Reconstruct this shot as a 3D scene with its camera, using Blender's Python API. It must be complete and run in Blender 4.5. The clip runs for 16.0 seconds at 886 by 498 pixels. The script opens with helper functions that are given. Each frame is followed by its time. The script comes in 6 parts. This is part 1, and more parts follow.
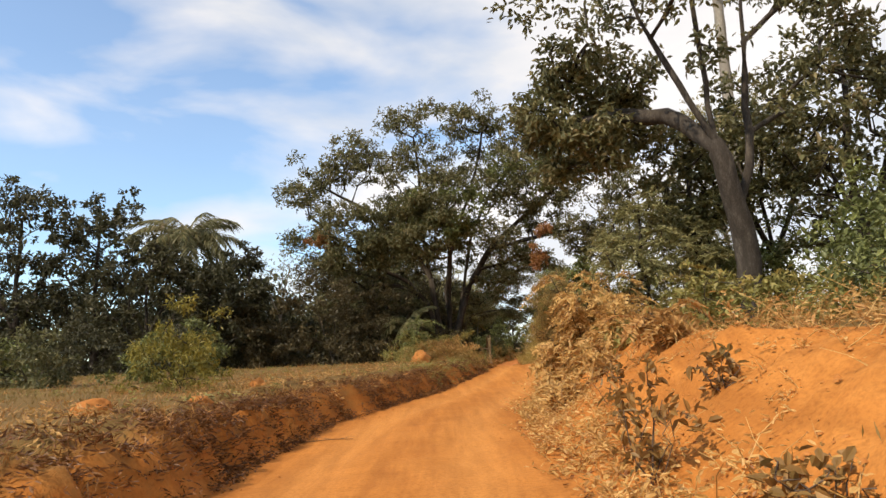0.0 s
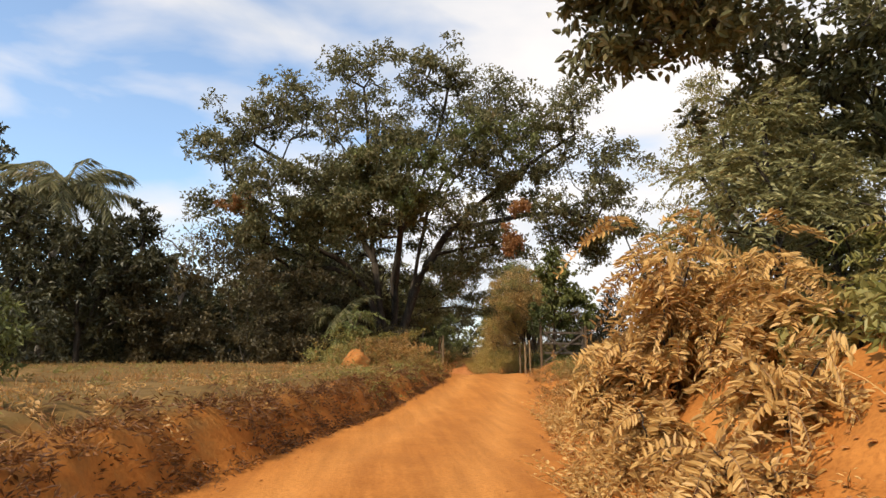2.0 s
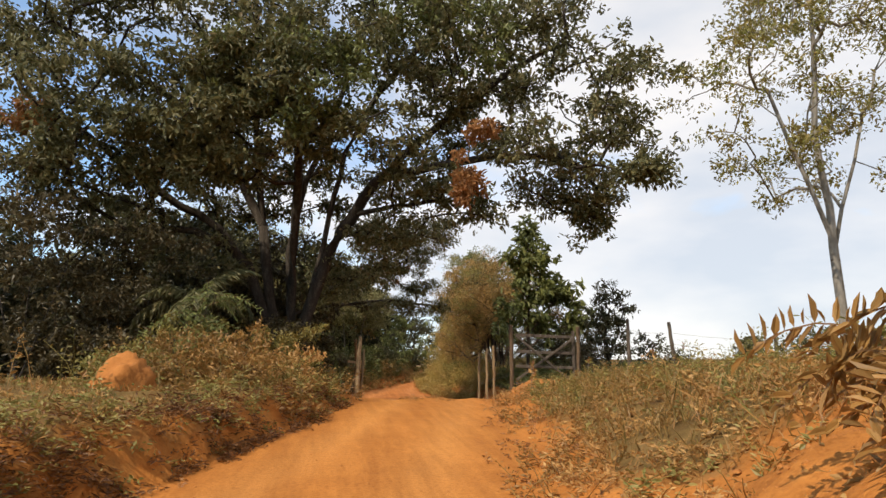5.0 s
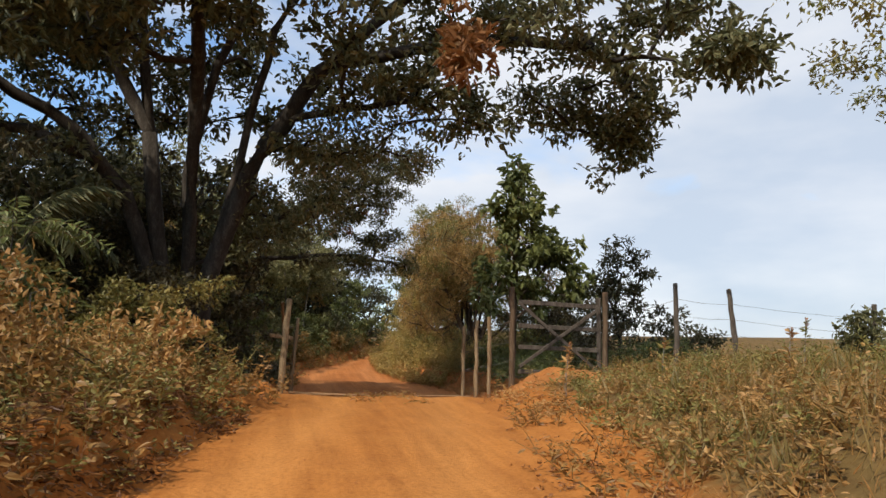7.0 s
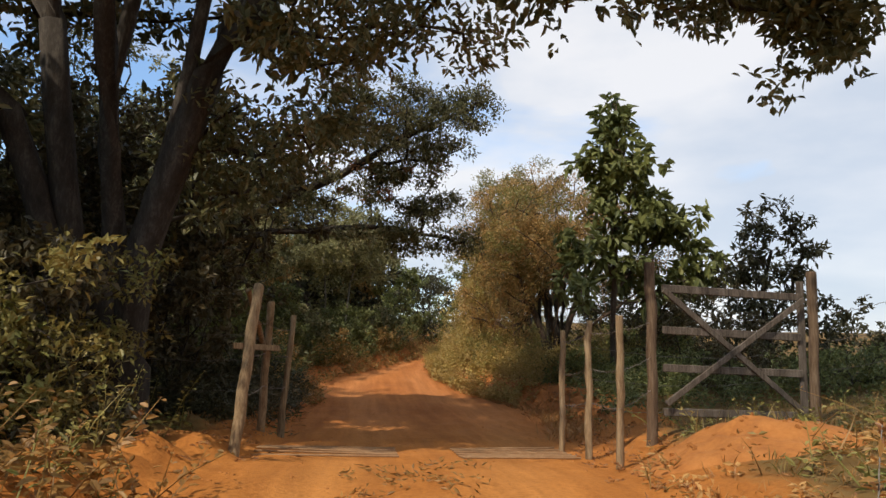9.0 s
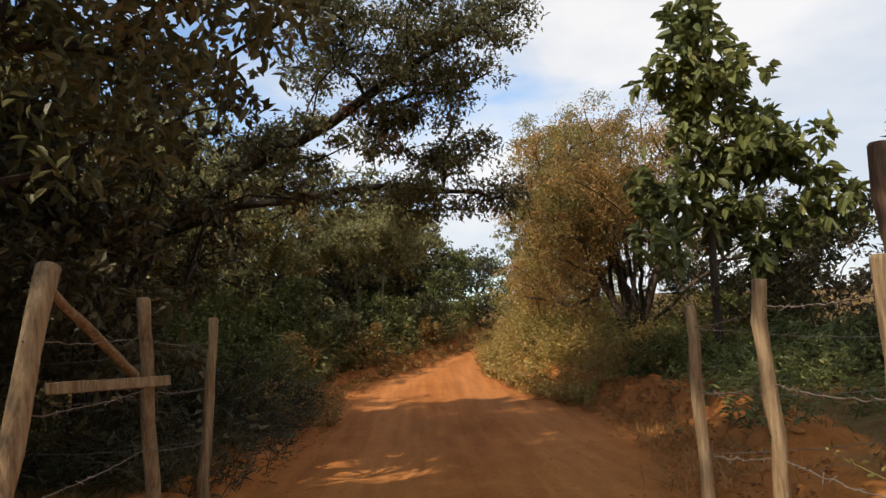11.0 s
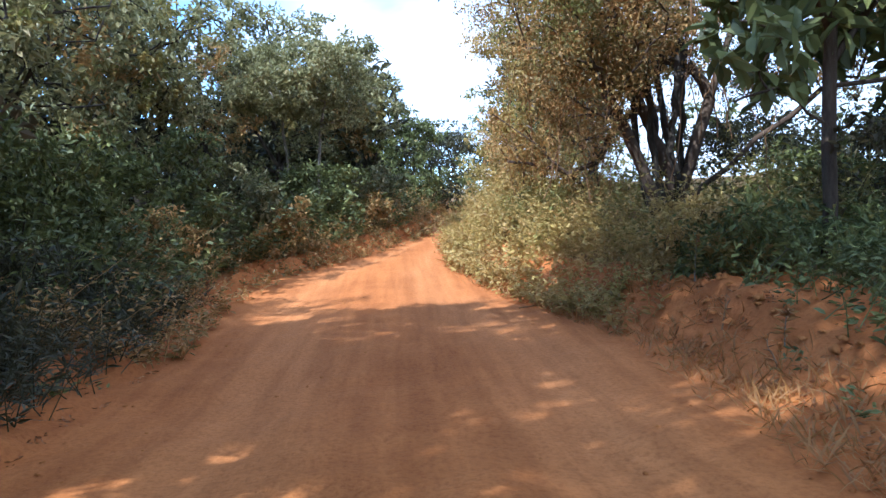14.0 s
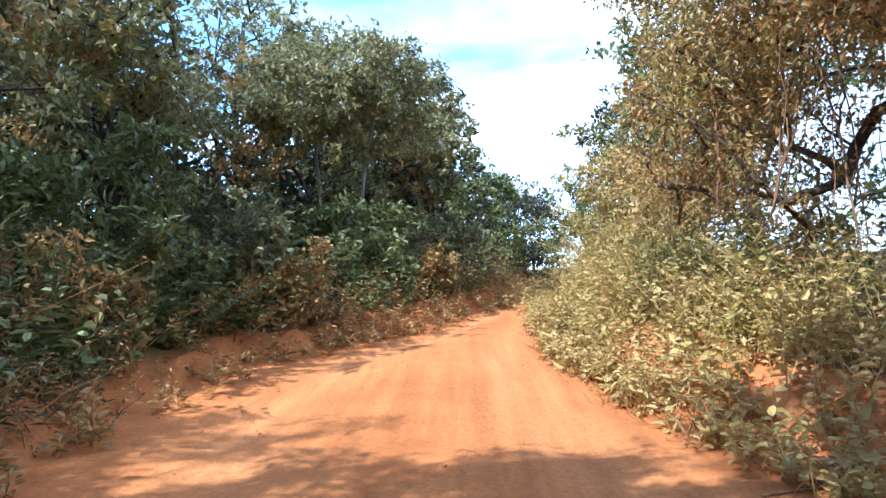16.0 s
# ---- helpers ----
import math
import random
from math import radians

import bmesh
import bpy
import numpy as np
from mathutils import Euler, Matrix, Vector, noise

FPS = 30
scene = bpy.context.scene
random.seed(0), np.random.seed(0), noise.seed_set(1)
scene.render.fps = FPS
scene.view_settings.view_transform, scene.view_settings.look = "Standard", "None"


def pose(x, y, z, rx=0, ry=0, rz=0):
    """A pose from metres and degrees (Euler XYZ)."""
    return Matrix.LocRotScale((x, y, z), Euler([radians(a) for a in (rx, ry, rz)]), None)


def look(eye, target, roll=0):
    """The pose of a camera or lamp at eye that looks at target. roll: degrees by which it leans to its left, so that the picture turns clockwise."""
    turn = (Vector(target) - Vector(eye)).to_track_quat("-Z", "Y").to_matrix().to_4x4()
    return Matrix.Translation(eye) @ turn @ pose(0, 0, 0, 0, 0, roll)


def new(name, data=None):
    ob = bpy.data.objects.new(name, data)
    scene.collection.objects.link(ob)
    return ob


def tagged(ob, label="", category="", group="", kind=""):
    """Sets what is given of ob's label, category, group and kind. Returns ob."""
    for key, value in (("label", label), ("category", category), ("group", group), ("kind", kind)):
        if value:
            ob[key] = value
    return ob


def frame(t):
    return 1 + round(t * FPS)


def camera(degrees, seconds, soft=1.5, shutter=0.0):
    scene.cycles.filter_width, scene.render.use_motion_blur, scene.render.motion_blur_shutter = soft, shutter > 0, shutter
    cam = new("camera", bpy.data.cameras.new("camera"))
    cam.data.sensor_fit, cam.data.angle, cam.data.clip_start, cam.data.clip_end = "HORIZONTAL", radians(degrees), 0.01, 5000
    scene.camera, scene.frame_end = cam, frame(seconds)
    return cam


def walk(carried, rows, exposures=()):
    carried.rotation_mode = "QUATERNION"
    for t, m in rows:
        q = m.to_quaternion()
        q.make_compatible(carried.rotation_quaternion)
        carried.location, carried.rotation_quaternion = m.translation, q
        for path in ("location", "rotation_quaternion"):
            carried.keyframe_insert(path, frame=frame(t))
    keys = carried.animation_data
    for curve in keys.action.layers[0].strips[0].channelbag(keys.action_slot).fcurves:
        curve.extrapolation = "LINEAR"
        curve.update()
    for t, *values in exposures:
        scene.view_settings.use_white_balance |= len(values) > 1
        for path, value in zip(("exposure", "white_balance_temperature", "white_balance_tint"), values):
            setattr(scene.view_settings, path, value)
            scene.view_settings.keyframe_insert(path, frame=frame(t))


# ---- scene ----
cam = camera(66.9, 16.0)
PATH = [
    (0, (-0.152, 2.178, 2.145), (-0.126, 4.147, 2.492), -3.1),
    (0.5, (-0.233, 3.85, 2.176), (-0.167, 5.827, 2.467), -5.6),
    (1, (-0.333, 5.623, 2.224), (-0.249, 7.597, 2.534), -0.7),
    (1.5, (-0.346, 7.347, 2.258), (-0.196, 9.308, 2.621), -1.2),
    (2, (-0.334, 9.067, 2.291), (-0.138, 11.026, 2.642), -0.4),
    (2.5, (-0.268, 10.726, 2.325), (-0.052, 12.692, 2.625), -0.8),
    (3, (0.011, 12.429, 2.352), (0.253, 14.39, 2.663), -0.4),
    (3.5, (0.426, 14.01, 2.486), (0.689, 15.968, 2.798), 0.8),
    (4, (1.196, 15.665, 2.464), (1.466, 17.621, 2.778), -1.3),
    (4.2, (1.445, 16.307, 2.447), (1.683, 18.262, 2.791), 0.2),
    (6.3, (2.404, 23.452, 2.609), (2.801, 25.37, 3.012), 1.1),
    (6.5, (2.471, 24.0, 2.619), (2.861, 25.932, 2.958), 2.7),
    (7, (2.68, 25.249, 2.778), (3.094, 27.182, 3.084), 1.4),
    (7.5, (2.974, 26.564, 2.879), (3.288, 28.53, 3.075), -1.7),
    (8, (3.171, 27.992, 2.955), (3.475, 29.958, 3.152), 2.2),
    (8.5, (3.409, 29.406, 3.041), (3.674, 31.355, 3.403), 2.6),
    (9, (3.615, 30.695, 3.133), (3.846, 32.662, 3.409), 1.7),
    (9.5, (3.834, 31.938, 3.181), (4.014, 33.915, 3.429), -0.6),
    (9.7, (3.908, 32.391, 3.192), (4.038, 34.373, 3.426), -1.2),
    (11.8, (4.667, 35.621, 3.279), (4.732, 37.606, 3.515), -3.2),
    (12, (4.724, 35.933, 3.281), (4.797, 37.919, 3.499), -2.6),
    (12.5, (4.813, 36.632, 3.275), (4.938, 38.622, 3.427), -1.4),
    (13, (4.862, 37.393, 3.196), (4.981, 39.388, 3.293), -1.8),
    (13.5, (4.951, 38.471, 3.088), (5.083, 40.467, 3.073), -2.8),
    (14, (4.99, 39.544, 3.027), (5.124, 41.536, 2.921), -2.6),
    (14.5, (4.972, 40.63, 2.993), (5.07, 42.627, 3.011), 1.5),
    (15, (4.938, 41.915, 2.934), (4.969, 43.915, 2.959), 0.5),
    (15.5, (5.004, 43.325, 2.883), (5.039, 45.324, 2.929), 1.1),
    (16, (5.008, 44.782, 2.796), (4.944, 46.778, 2.916), 0.0),
]
walk(cam, [(t, look(eye, target, roll)) for t, eye, target, roll in PATH],
     [(0, 0.38, 7350, 13), (4.0, 0.36, 7350, 13), (6.5, 0.12, 6500, 10), (9.5, 0.17, 6750, 11), (12.0, 0.44, 7000, 11), (13.0, 0.87, 6700, 11), (13.5, 1.0, 6400, 10), (14.0, 1.28, 4850, 9), (15.5, 1.46, 4850, 9), (16.0, 1.54, 4800, 8)])

# ---- world, sun, exposure ----
SUN_TO = Vector((-0.54, -0.46, 0.71)).normalized()
world = bpy.data.worlds.new("sky")
scene.world = world
world.use_nodes = True
wn, wl = world.node_tree.nodes, world.node_tree.links
wn.clear()
w_out = wn.new("ShaderNodeOutputWorld")
w_bg = wn.new("ShaderNodeBackground")
w_sky = wn.new("ShaderNodeTexSky")
w_sky.sky_type = "NISHITA"
w_sky.sun_disc = False
w_sky.sun_elevation = math.asin(SUN_TO.z)
w_sky.sun_rotation = math.atan2(SUN_TO.x, SUN_TO.y)
w_sky.air_density, w_sky.dust_density, w_sky.ozone_density = 1.0, 0.6, 1.5
w_geo = wn.new("ShaderNodeTexCoord")
w_map = wn.new("ShaderNodeMapping")
w_map.inputs["Scale"].default_value = (1.0, 1.0, 2.6)
w_noise = wn.new("ShaderNodeTexNoise")
w_noise.inputs["Scale"].default_value = 4.0
w_noise.inputs["Detail"].default_value = 9.0
w_noise.inputs["Roughness"].default_value = 0.47
w_noise.inputs["Distortion"].default_value = 0.3
w_ramp = wn.new("ShaderNodeValToRGB")
w_ramp.color_ramp.elements[0].position = 0.29
w_ramp.color_ramp.elements[1].position = 0.55
w_ramp.color_ramp.elements[0].color = (0.06, 0.06, 0.06, 1)
w_ramp.color_ramp.elements[1].color = (0.92, 0.92, 0.92, 1)
w_mix = wn.new("ShaderNodeMix")
w_mix.data_type = "RGBA"
w_bg.inputs["Strength"].default_value = 0.15
wl.new(w_geo.outputs["Generated"], w_map.inputs["Vector"])
wl.new(w_map.outputs["Vector"], w_noise.inputs["Vector"])
# the cloud cover thickens towards the east and low down
w_sep = wn.new("ShaderNodeSeparateXYZ")
w_east, w_low = wn.new("ShaderNodeMath"), wn.new("ShaderNodeMath")
w_east.operation = w_low.operation = "MULTIPLY_ADD"
w_east.inputs[1].default_value = 0.42
w_low.inputs[1].default_value = -0.04
wl.new(w_geo.outputs["Generated"], w_sep.inputs[0])
wl.new(w_sep.outputs["X"], w_east.inputs[0])
wl.new(w_noise.outputs["Fac"], w_east.inputs[2])
wl.new(w_sep.outputs["Z"], w_low.inputs[0])
wl.new(w_east.outputs[0], w_low.inputs[2])
wl.new(w_low.outputs[0], w_ramp.inputs["Fac"])
wl.new(w_ramp.outputs["Color"], w_mix.inputs[0])
w_bulk = wn.new("ShaderNodeTexNoise")
w_bulk.inputs["Scale"].default_value, w_bulk.inputs["Detail"].default_value, w_bulk.inputs["Roughness"].default_value = 2.6, 6.0, 0.5
wl.new(w_map.outputs["Vector"], w_bulk.inputs["Vector"])
w_grey = wn.new("ShaderNodeValToRGB")
w_grey.color_ramp.elements[0].position, w_grey.color_ramp.elements[0].color = 0.36, (0.70, 0.77, 0.86, 1)
w_grey.color_ramp.elements[1].position, w_grey.color_ramp.elements[1].color = 0.60, (1.0, 1.0, 1.0, 1)
w_white = wn.new("ShaderNodeMix")
w_white.data_type, w_white.blend_type = "RGBA", "MULTIPLY"
w_white.inputs[0].default_value, w_white.inputs[7].default_value = 1.0, (5.4, 5.5, 5.7, 1)
wl.new(w_bulk.outputs["Fac"], w_grey.inputs["Fac"])
wl.new(w_grey.outputs["Color"], w_white.inputs[6])
wl.new(w_white.outputs[2], w_mix.inputs[7])
w_clear = wn.new("ShaderNodeMix")
w_clear.data_type, w_clear.blend_type = "RGBA", "MULTIPLY"
w_clear.inputs[0].default_value = 1.0
w_clear.inputs[7].default_value = (1.06, 1.27, 1.38, 1)
wl.new(w_sky.outputs["Color"], w_clear.inputs[6])
wl.new(w_clear.outputs[2], w_mix.inputs[6])
wl.new(w_mix.outputs[2], w_bg.inputs["Color"])
wl.new(w_bg.outputs["Background"], w_out.inputs["Surface"])
sun = new("sun", bpy.data.lights.new("sun", "SUN"))
sun.data.energy, sun.data.angle, sun.data.color = 3.7, radians(0.6), (1.0, 0.93, 0.80)
sun.matrix_world = look(tuple(SUN_TO * 60), (0, 0, 0))


# ---- materials ----
def nodes_of(name):
    m = bpy.data.materials.new(name)
    m.use_nodes = True
    m.node_tree.nodes.clear()
    return m, m.node_tree.nodes, m.node_tree.links


def ramp(n, stops):
    r = n.new("ShaderNodeValToRGB")
    el = r.color_ramp.elements
    while len(el) < len(stops):
        el.new(0.5)
    for e, (p, c) in zip(el, stops):
        e.position, e.color = p, (*c, 1)
    return r


def noise_tex(n, l, scale, detail=6, rough=0.6, coord=None, distort=0.0):
    t = n.new("ShaderNodeTexNoise")
    t.inputs["Scale"].default_value, t.inputs["Detail"].default_value = scale, detail
    t.inputs["Roughness"].default_value, t.inputs["Distortion"].default_value = rough, distort
    if coord is not None:
        l.new(coord, t.inputs["Vector"])
    return t


def mix_rgb(n, l, fac, a, b, blend="MIX"):
    m = n.new("ShaderNodeMix")
    m.data_type, m.blend_type = "RGBA", blend
    for sock, v in ((m.inputs[0], fac), (m.inputs[6], a), (m.inputs[7], b)):
        if hasattr(v, "links"):
            l.new(v, sock)
        elif isinstance(v, tuple):
            sock.default_value = (*v, 1)
        else:
            sock.default_value = v
    return m.outputs[2]


def leaf_material(name, stops, rough=0.5, through_light=0.30, dust=None, dust_amount=0.0):
    """Leaf: colour differs from leaf to leaf and, slowly, over the crown; part of the light goes through."""
    m, n, l = nodes_of(name)
    out, bsdf, trans, mix = (n.new("ShaderNode" + k) for k in ("OutputMaterial", "BsdfPrincipled", "BsdfTranslucent", "MixShader"))
    geo, tc = n.new("ShaderNodeNewGeometry"), n.new("ShaderNodeTexCoord")
    wide = noise_tex(n, l, 0.45, 3, 0.6, geo.outputs["Position"])
    add = n.new("ShaderNodeMath")
    add.operation = "MULTIPLY_ADD"
    l.new(geo.outputs["Random Per Island"], add.inputs[0])
    add.inputs[1].default_value = 0.62
    sub = n.new("ShaderNodeMath")
    sub.operation = "MULTIPLY_ADD"
    l.new(wide.outputs["Fac"], sub.inputs[0])
    sub.inputs[1].default_value, sub.inputs[2].default_value = 0.9, -0.26
    l.new(sub.outputs[0], add.inputs[2])
    r = ramp(n, stops)
    l.new(add.outputs[0], r.inputs["Fac"])
    col = r.outputs["Color"]
    if dust:
        d = noise_tex(n, l, 1.3, 4, 0.6, geo.outputs["Position"])
        dr = ramp(n, [(0.35, (0, 0, 0)), (0.65, (dust_amount,) * 3)])
        l.new(d.outputs["Fac"], dr.inputs["Fac"])
        col = mix_rgb(n, l, dr.outputs["Color"], col, dust)
    l.new(col, bsdf.inputs["Base Color"])
    l.new(col, trans.inputs["Color"])
    bsdf.inputs["Roughness"].default_value = rough
    bsdf.inputs["Specular IOR Level"].default_value = 0.35
    mix.inputs[0].default_value = through_light
    l.new(bsdf.outputs[0], mix.inputs[1])
    l.new(trans.outputs[0], mix.inputs[2])
    l.new(mix.outputs[0], out.inputs["Surface"])
    return m


def rough_material(name, stops, scale, bump=0.4, rough=0.85, stretch=(1, 1, 1), fine=6.0):
    """Bark, weathered wood, soil clods: two sizes of noise in colour and relief."""
    m, n, l = nodes_of(name)
    out, bsdf = n.new("ShaderNodeOutputMaterial"), n.new("ShaderNodeBsdfPrincipled")
    tc, mp = n.new("ShaderNodeTexCoord"), n.new("ShaderNodeMapping")
    mp.inputs["Scale"].default_value = stretch
    l.new(tc.outputs["Object"], mp.inputs["Vector"])
    big = noise_tex(n, l, scale, 5, 0.65, mp.outputs["Vector"])
    small = noise_tex(n, l, scale * fine, 4, 0.7, mp.outputs["Vector"])
    r = ramp(n, stops)
    f = mix_rgb(n, l, 0.4, big.outputs["Fac"], small.outputs["Fac"])
    l.new(f, r.inputs["Fac"])
    l.new(r.outputs["Color"], bsdf.inputs["Base Color"])
    bsdf.inputs["Roughness"].default_value = rough
    bsdf.inputs["Specular IOR Level"].default_value = 0.2
    b = n.new("ShaderNodeBump")
    b.inputs["Strength"].default_value, b.inputs["Distance"].default_value = bump, 0.02
    l.new(f, b.inputs["Height"])
    l.new(b.outputs["Normal"], bsdf.inputs["Normal"])
    l.new(bsdf.outputs[0], out.inputs["Surface"])
    return m


def ground_material():
    """Red lateritic earth; where the attribute 'turf' is high, dry grass litter and green turf."""
    m, n, l = nodes_of("red_earth")
    out, bsdf = n.new("ShaderNodeOutputMaterial"), n.new("ShaderNodeBsdfPrincipled")
    geo, at = n.new("ShaderNodeNewGeometry"), n.new("ShaderNodeAttribute")
    at.attribute_name = "turf"
    rd = n.new("ShaderNodeAttribute")
    rd.attribute_name = "redder"
    tk = n.new("ShaderNodeAttribute")
    tk.attribute_name = "track"
    pos = geo.outputs["Position"]
    big, mid, grit = noise_tex(n, l, 0.5, 4, 0.6, pos), noise_tex(n, l, 3.0, 6, 0.65, pos), noise_tex(n, l, 26, 5, 0.7, pos)
    stretch = n.new("ShaderNodeMapping")
    stretch.inputs["Scale"].default_value = (5.0, 0.35, 1.0)
    stretch.inputs["Rotation"].default_value = (0, 0, 0.16)
    l.new(pos, stretch.inputs["Vector"])
    streak = noise_tex(n, l, 1.0, 5, 0.6, stretch.outputs["Vector"], 0.3)
    soil = ramp(n, [(0.25, (0.33, 0.120, 0.026)), (0.5, (0.44, 0.166, 0.037)), (0.75, (0.52, 0.214, 0.052))])
    l.new(mix_rgb(n, l, 0.5, big.outputs["Fac"], mid.outputs["Fac"]), soil.inputs["Fac"])
    pale = mix_rgb(n, l, tk.outputs["Fac"], soil.outputs["Color"], (0.56, 0.244, 0.066))
    pale = mix_rgb(n, l, rd.outputs["Fac"], pale, mix_rgb(n, l, 1.0, pale, (1.0, 0.96, 1.25), "MULTIPLY"))
    gritr = ramp(n, [(0.35, (0.72, 0.68, 0.64)), (0.55, (1, 1, 1))])
    l.new(grit.outputs["Fac"], gritr.inputs["Fac"])
    streakr = ramp(n, [(0.36, (0.76, 0.70, 0.66)), (0.62, (1.08, 1.06, 1.04))])
    l.new(streak.outputs["Fac"], streakr.inputs["Fac"])
    worn = mix_rgb(n, l, 0.7, pale, streakr.outputs["Color"], "MULTIPLY")
    soilc = mix_rgb(n, l, 0.85, worn, gritr.outputs["Color"], "MULTIPLY")
    turf = ramp(n, [(0.3, (0.082, 0.044, 0.016)), (0.5, (0.14, 0.084, 0.027)), (0.72, (0.22, 0.128, 0.048))])
    l.new(mid.outputs["Fac"], turf.inputs["Fac"])
    sumf = n.new("ShaderNodeMath")
    sumf.operation = "MULTIPLY_ADD"
    l.new(mid.outputs["Fac"], sumf.inputs[0])
    sumf.inputs[1].default_value = 0.7
    l.new(at.outputs["Fac"], sumf.inputs[2])
    tf = ramp(n, [(0.62, (0, 0, 0)), (0.95, (1, 1, 1))])
    l.new(sumf.outputs[0], tf.inputs["Fac"])
    l.new(mix_rgb(n, l, tf.outputs["Color"], soilc, turf.outputs["Color"]), bsdf.inputs["Base Color"])
    bsdf.inputs["Roughness"].default_value = 0.93
    bsdf.inputs["Specular IOR Level"].default_value = 0.12
    b = n.new("ShaderNodeBump")
    b.inputs["Strength"].default_value, b.inputs["Distance"].default_value = 0.7, 0.05
    l.new(mix_rgb(n, l, 0.35, mid.outputs["Fac"], grit.outputs["Fac"]), b.inputs["Height"])
    l.new(b.outputs["Normal"], bsdf.inputs["Normal"])
    l.new(bsdf.outputs[0], out.inputs["Surface"])
    return m


EARTH = ground_material()
DUST = (0.46, 0.205, 0.062)
LEAF_BIG = leaf_material("tree_leaf", [(0.0, (0.047, 0.050, 0.022)), (0.45, (0.130, 0.125, 0.050)), (0.8, (0.240, 0.210, 0.095)), (1.0, (0.330, 0.240, 0.130))])
# Dark leaves; on the left verge and browning tree the tone also paints shade.
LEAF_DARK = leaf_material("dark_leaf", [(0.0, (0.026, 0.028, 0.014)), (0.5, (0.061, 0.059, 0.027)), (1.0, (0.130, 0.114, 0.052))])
LEAF_GREEN = leaf_material("green_leaf", [(0.0, (0.056, 0.066, 0.023)), (0.5, (0.135, 0.148, 0.047)), (0.85, (0.239, 0.250, 0.077)), (1.0, (0.359, 0.275, 0.100))])
LEAF_FOREST = leaf_material("forest_leaf", [(0.0, (0.085, 0.084, 0.035)), (0.5, (0.235, 0.222, 0.090)), (0.85, (0.420, 0.365, 0.165)), (1.0, (0.430, 0.300, 0.170))], through_light=0.32)
# Dusty hedge leaves, brightened to stand for sun on the hedge.
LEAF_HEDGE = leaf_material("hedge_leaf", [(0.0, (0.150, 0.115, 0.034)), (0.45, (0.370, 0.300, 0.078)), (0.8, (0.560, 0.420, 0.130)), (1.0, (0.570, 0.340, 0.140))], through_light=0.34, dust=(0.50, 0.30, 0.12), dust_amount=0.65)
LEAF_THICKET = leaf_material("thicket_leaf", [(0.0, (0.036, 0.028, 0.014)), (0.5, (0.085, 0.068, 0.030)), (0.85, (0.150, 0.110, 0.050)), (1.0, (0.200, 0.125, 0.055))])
LEAF_SHRUB = leaf_material("dusty_shrub_leaf", [(0.0, (0.260, 0.140, 0.040)), (0.5, (0.570, 0.350, 0.115)), (0.85, (0.700, 0.460, 0.175)), (1.0, (0.360, 0.290, 0.085))], dust=DUST, dust_amount=0.35)
# Dusty leaves; their dark tones put a backlit look into the colour.
LEAF_BANK = leaf_material("bank_shrub_leaf", [(0.0, (0.060, 0.048, 0.016)), (0.5, (0.150, 0.105, 0.032)), (0.8, (0.290, 0.180, 0.055)), (1.0, (0.140, 0.150, 0.040))], dust=DUST, dust_amount=0.45)
LEAF_WEED = leaf_material("dusty_weed_leaf", [(0.0, (0.120, 0.070, 0.022)), (0.5, (0.270, 0.155, 0.044)), (0.85, (0.420, 0.235, 0.070)), (1.0, (0.200, 0.190, 0.055))], dust=DUST, dust_amount=0.3)
LEAF_MAT = leaf_material("matted_roots", [(0.0, (0.060, 0.025, 0.009)), (0.5, (0.150, 0.062, 0.019)), (0.85, (0.250, 0.112, 0.034)), (1.0, (0.105, 0.095, 0.030))])
LEAF_OLIVE = leaf_material("olive_leaf", [(0.0, (0.081, 0.092, 0.024)), (0.5, (0.209, 0.216, 0.057)), (1.0, (0.392, 0.317, 0.101))], dust=DUST, dust_amount=0.3)
LEAF_BROWN = leaf_material("browning_leaf", [(0.0, (0.120, 0.085, 0.030)), (0.3, (0.235, 0.180, 0.058)), (0.6, (0.430, 0.245, 0.080)), (0.85, (0.570, 0.345, 0.125)), (1.0, (0.300, 0.310, 0.095))])
LEAF_DEAD = leaf_material("dead_leaf", [(0.0, (0.160, 0.065, 0.022)), (0.5, (0.300, 0.130, 0.045)), (1.0, (0.420, 0.220, 0.080))])
LEAF_DUSTY = leaf_material("dusty_leaf", [(0.0, (0.240, 0.138, 0.043)), (0.5, (0.480, 0.282, 0.094)), (0.85, (0.624, 0.384, 0.144)), (1.0, (0.312, 0.264, 0.084))], dust=DUST, dust_amount=0.45)
LEAF_YELLOW = leaf_material("yellow_leaf", [(0.0, (0.080, 0.078, 0.018)), (0.5, (0.225, 0.185, 0.034)), (1.0, (0.400, 0.320, 0.060))])
GRASS_DRY = leaf_material("dry_grass", [(0.0, (0.16, 0.078, 0.022)), (0.5, (0.31, 0.155, 0.043)), (0.8, (0.43, 0.22, 0.068)), (1.0, (0.17, 0.155, 0.042))], dust=DUST, dust_amount=0.5)
GRASS_GREEN = leaf_material("green_grass", [(0.0, (0.07, 0.07, 0.02)), (0.5, (0.15, 0.135, 0.038)), (1.0, (0.28, 0.20, 0.075))], dust=DUST, dust_amount=0.45)
BARK = rough_material("bark", [(0.3, (0.018, 0.014, 0.010)), (0.5, (0.044, 0.035, 0.027)), (0.72, (0.120, 0.100, 0.08))], 8.0, 1.0, 0.9, (1, 1, 0.3))
BARK_BROWN = rough_material("brown_bark", [(0.3, (0.040, 0.026, 0.018)), (0.5, (0.095, 0.065, 0.045)), (0.72, (0.19, 0.14, 0.10))], 4.0, 1.0, 0.9, (1, 1, 0.3))
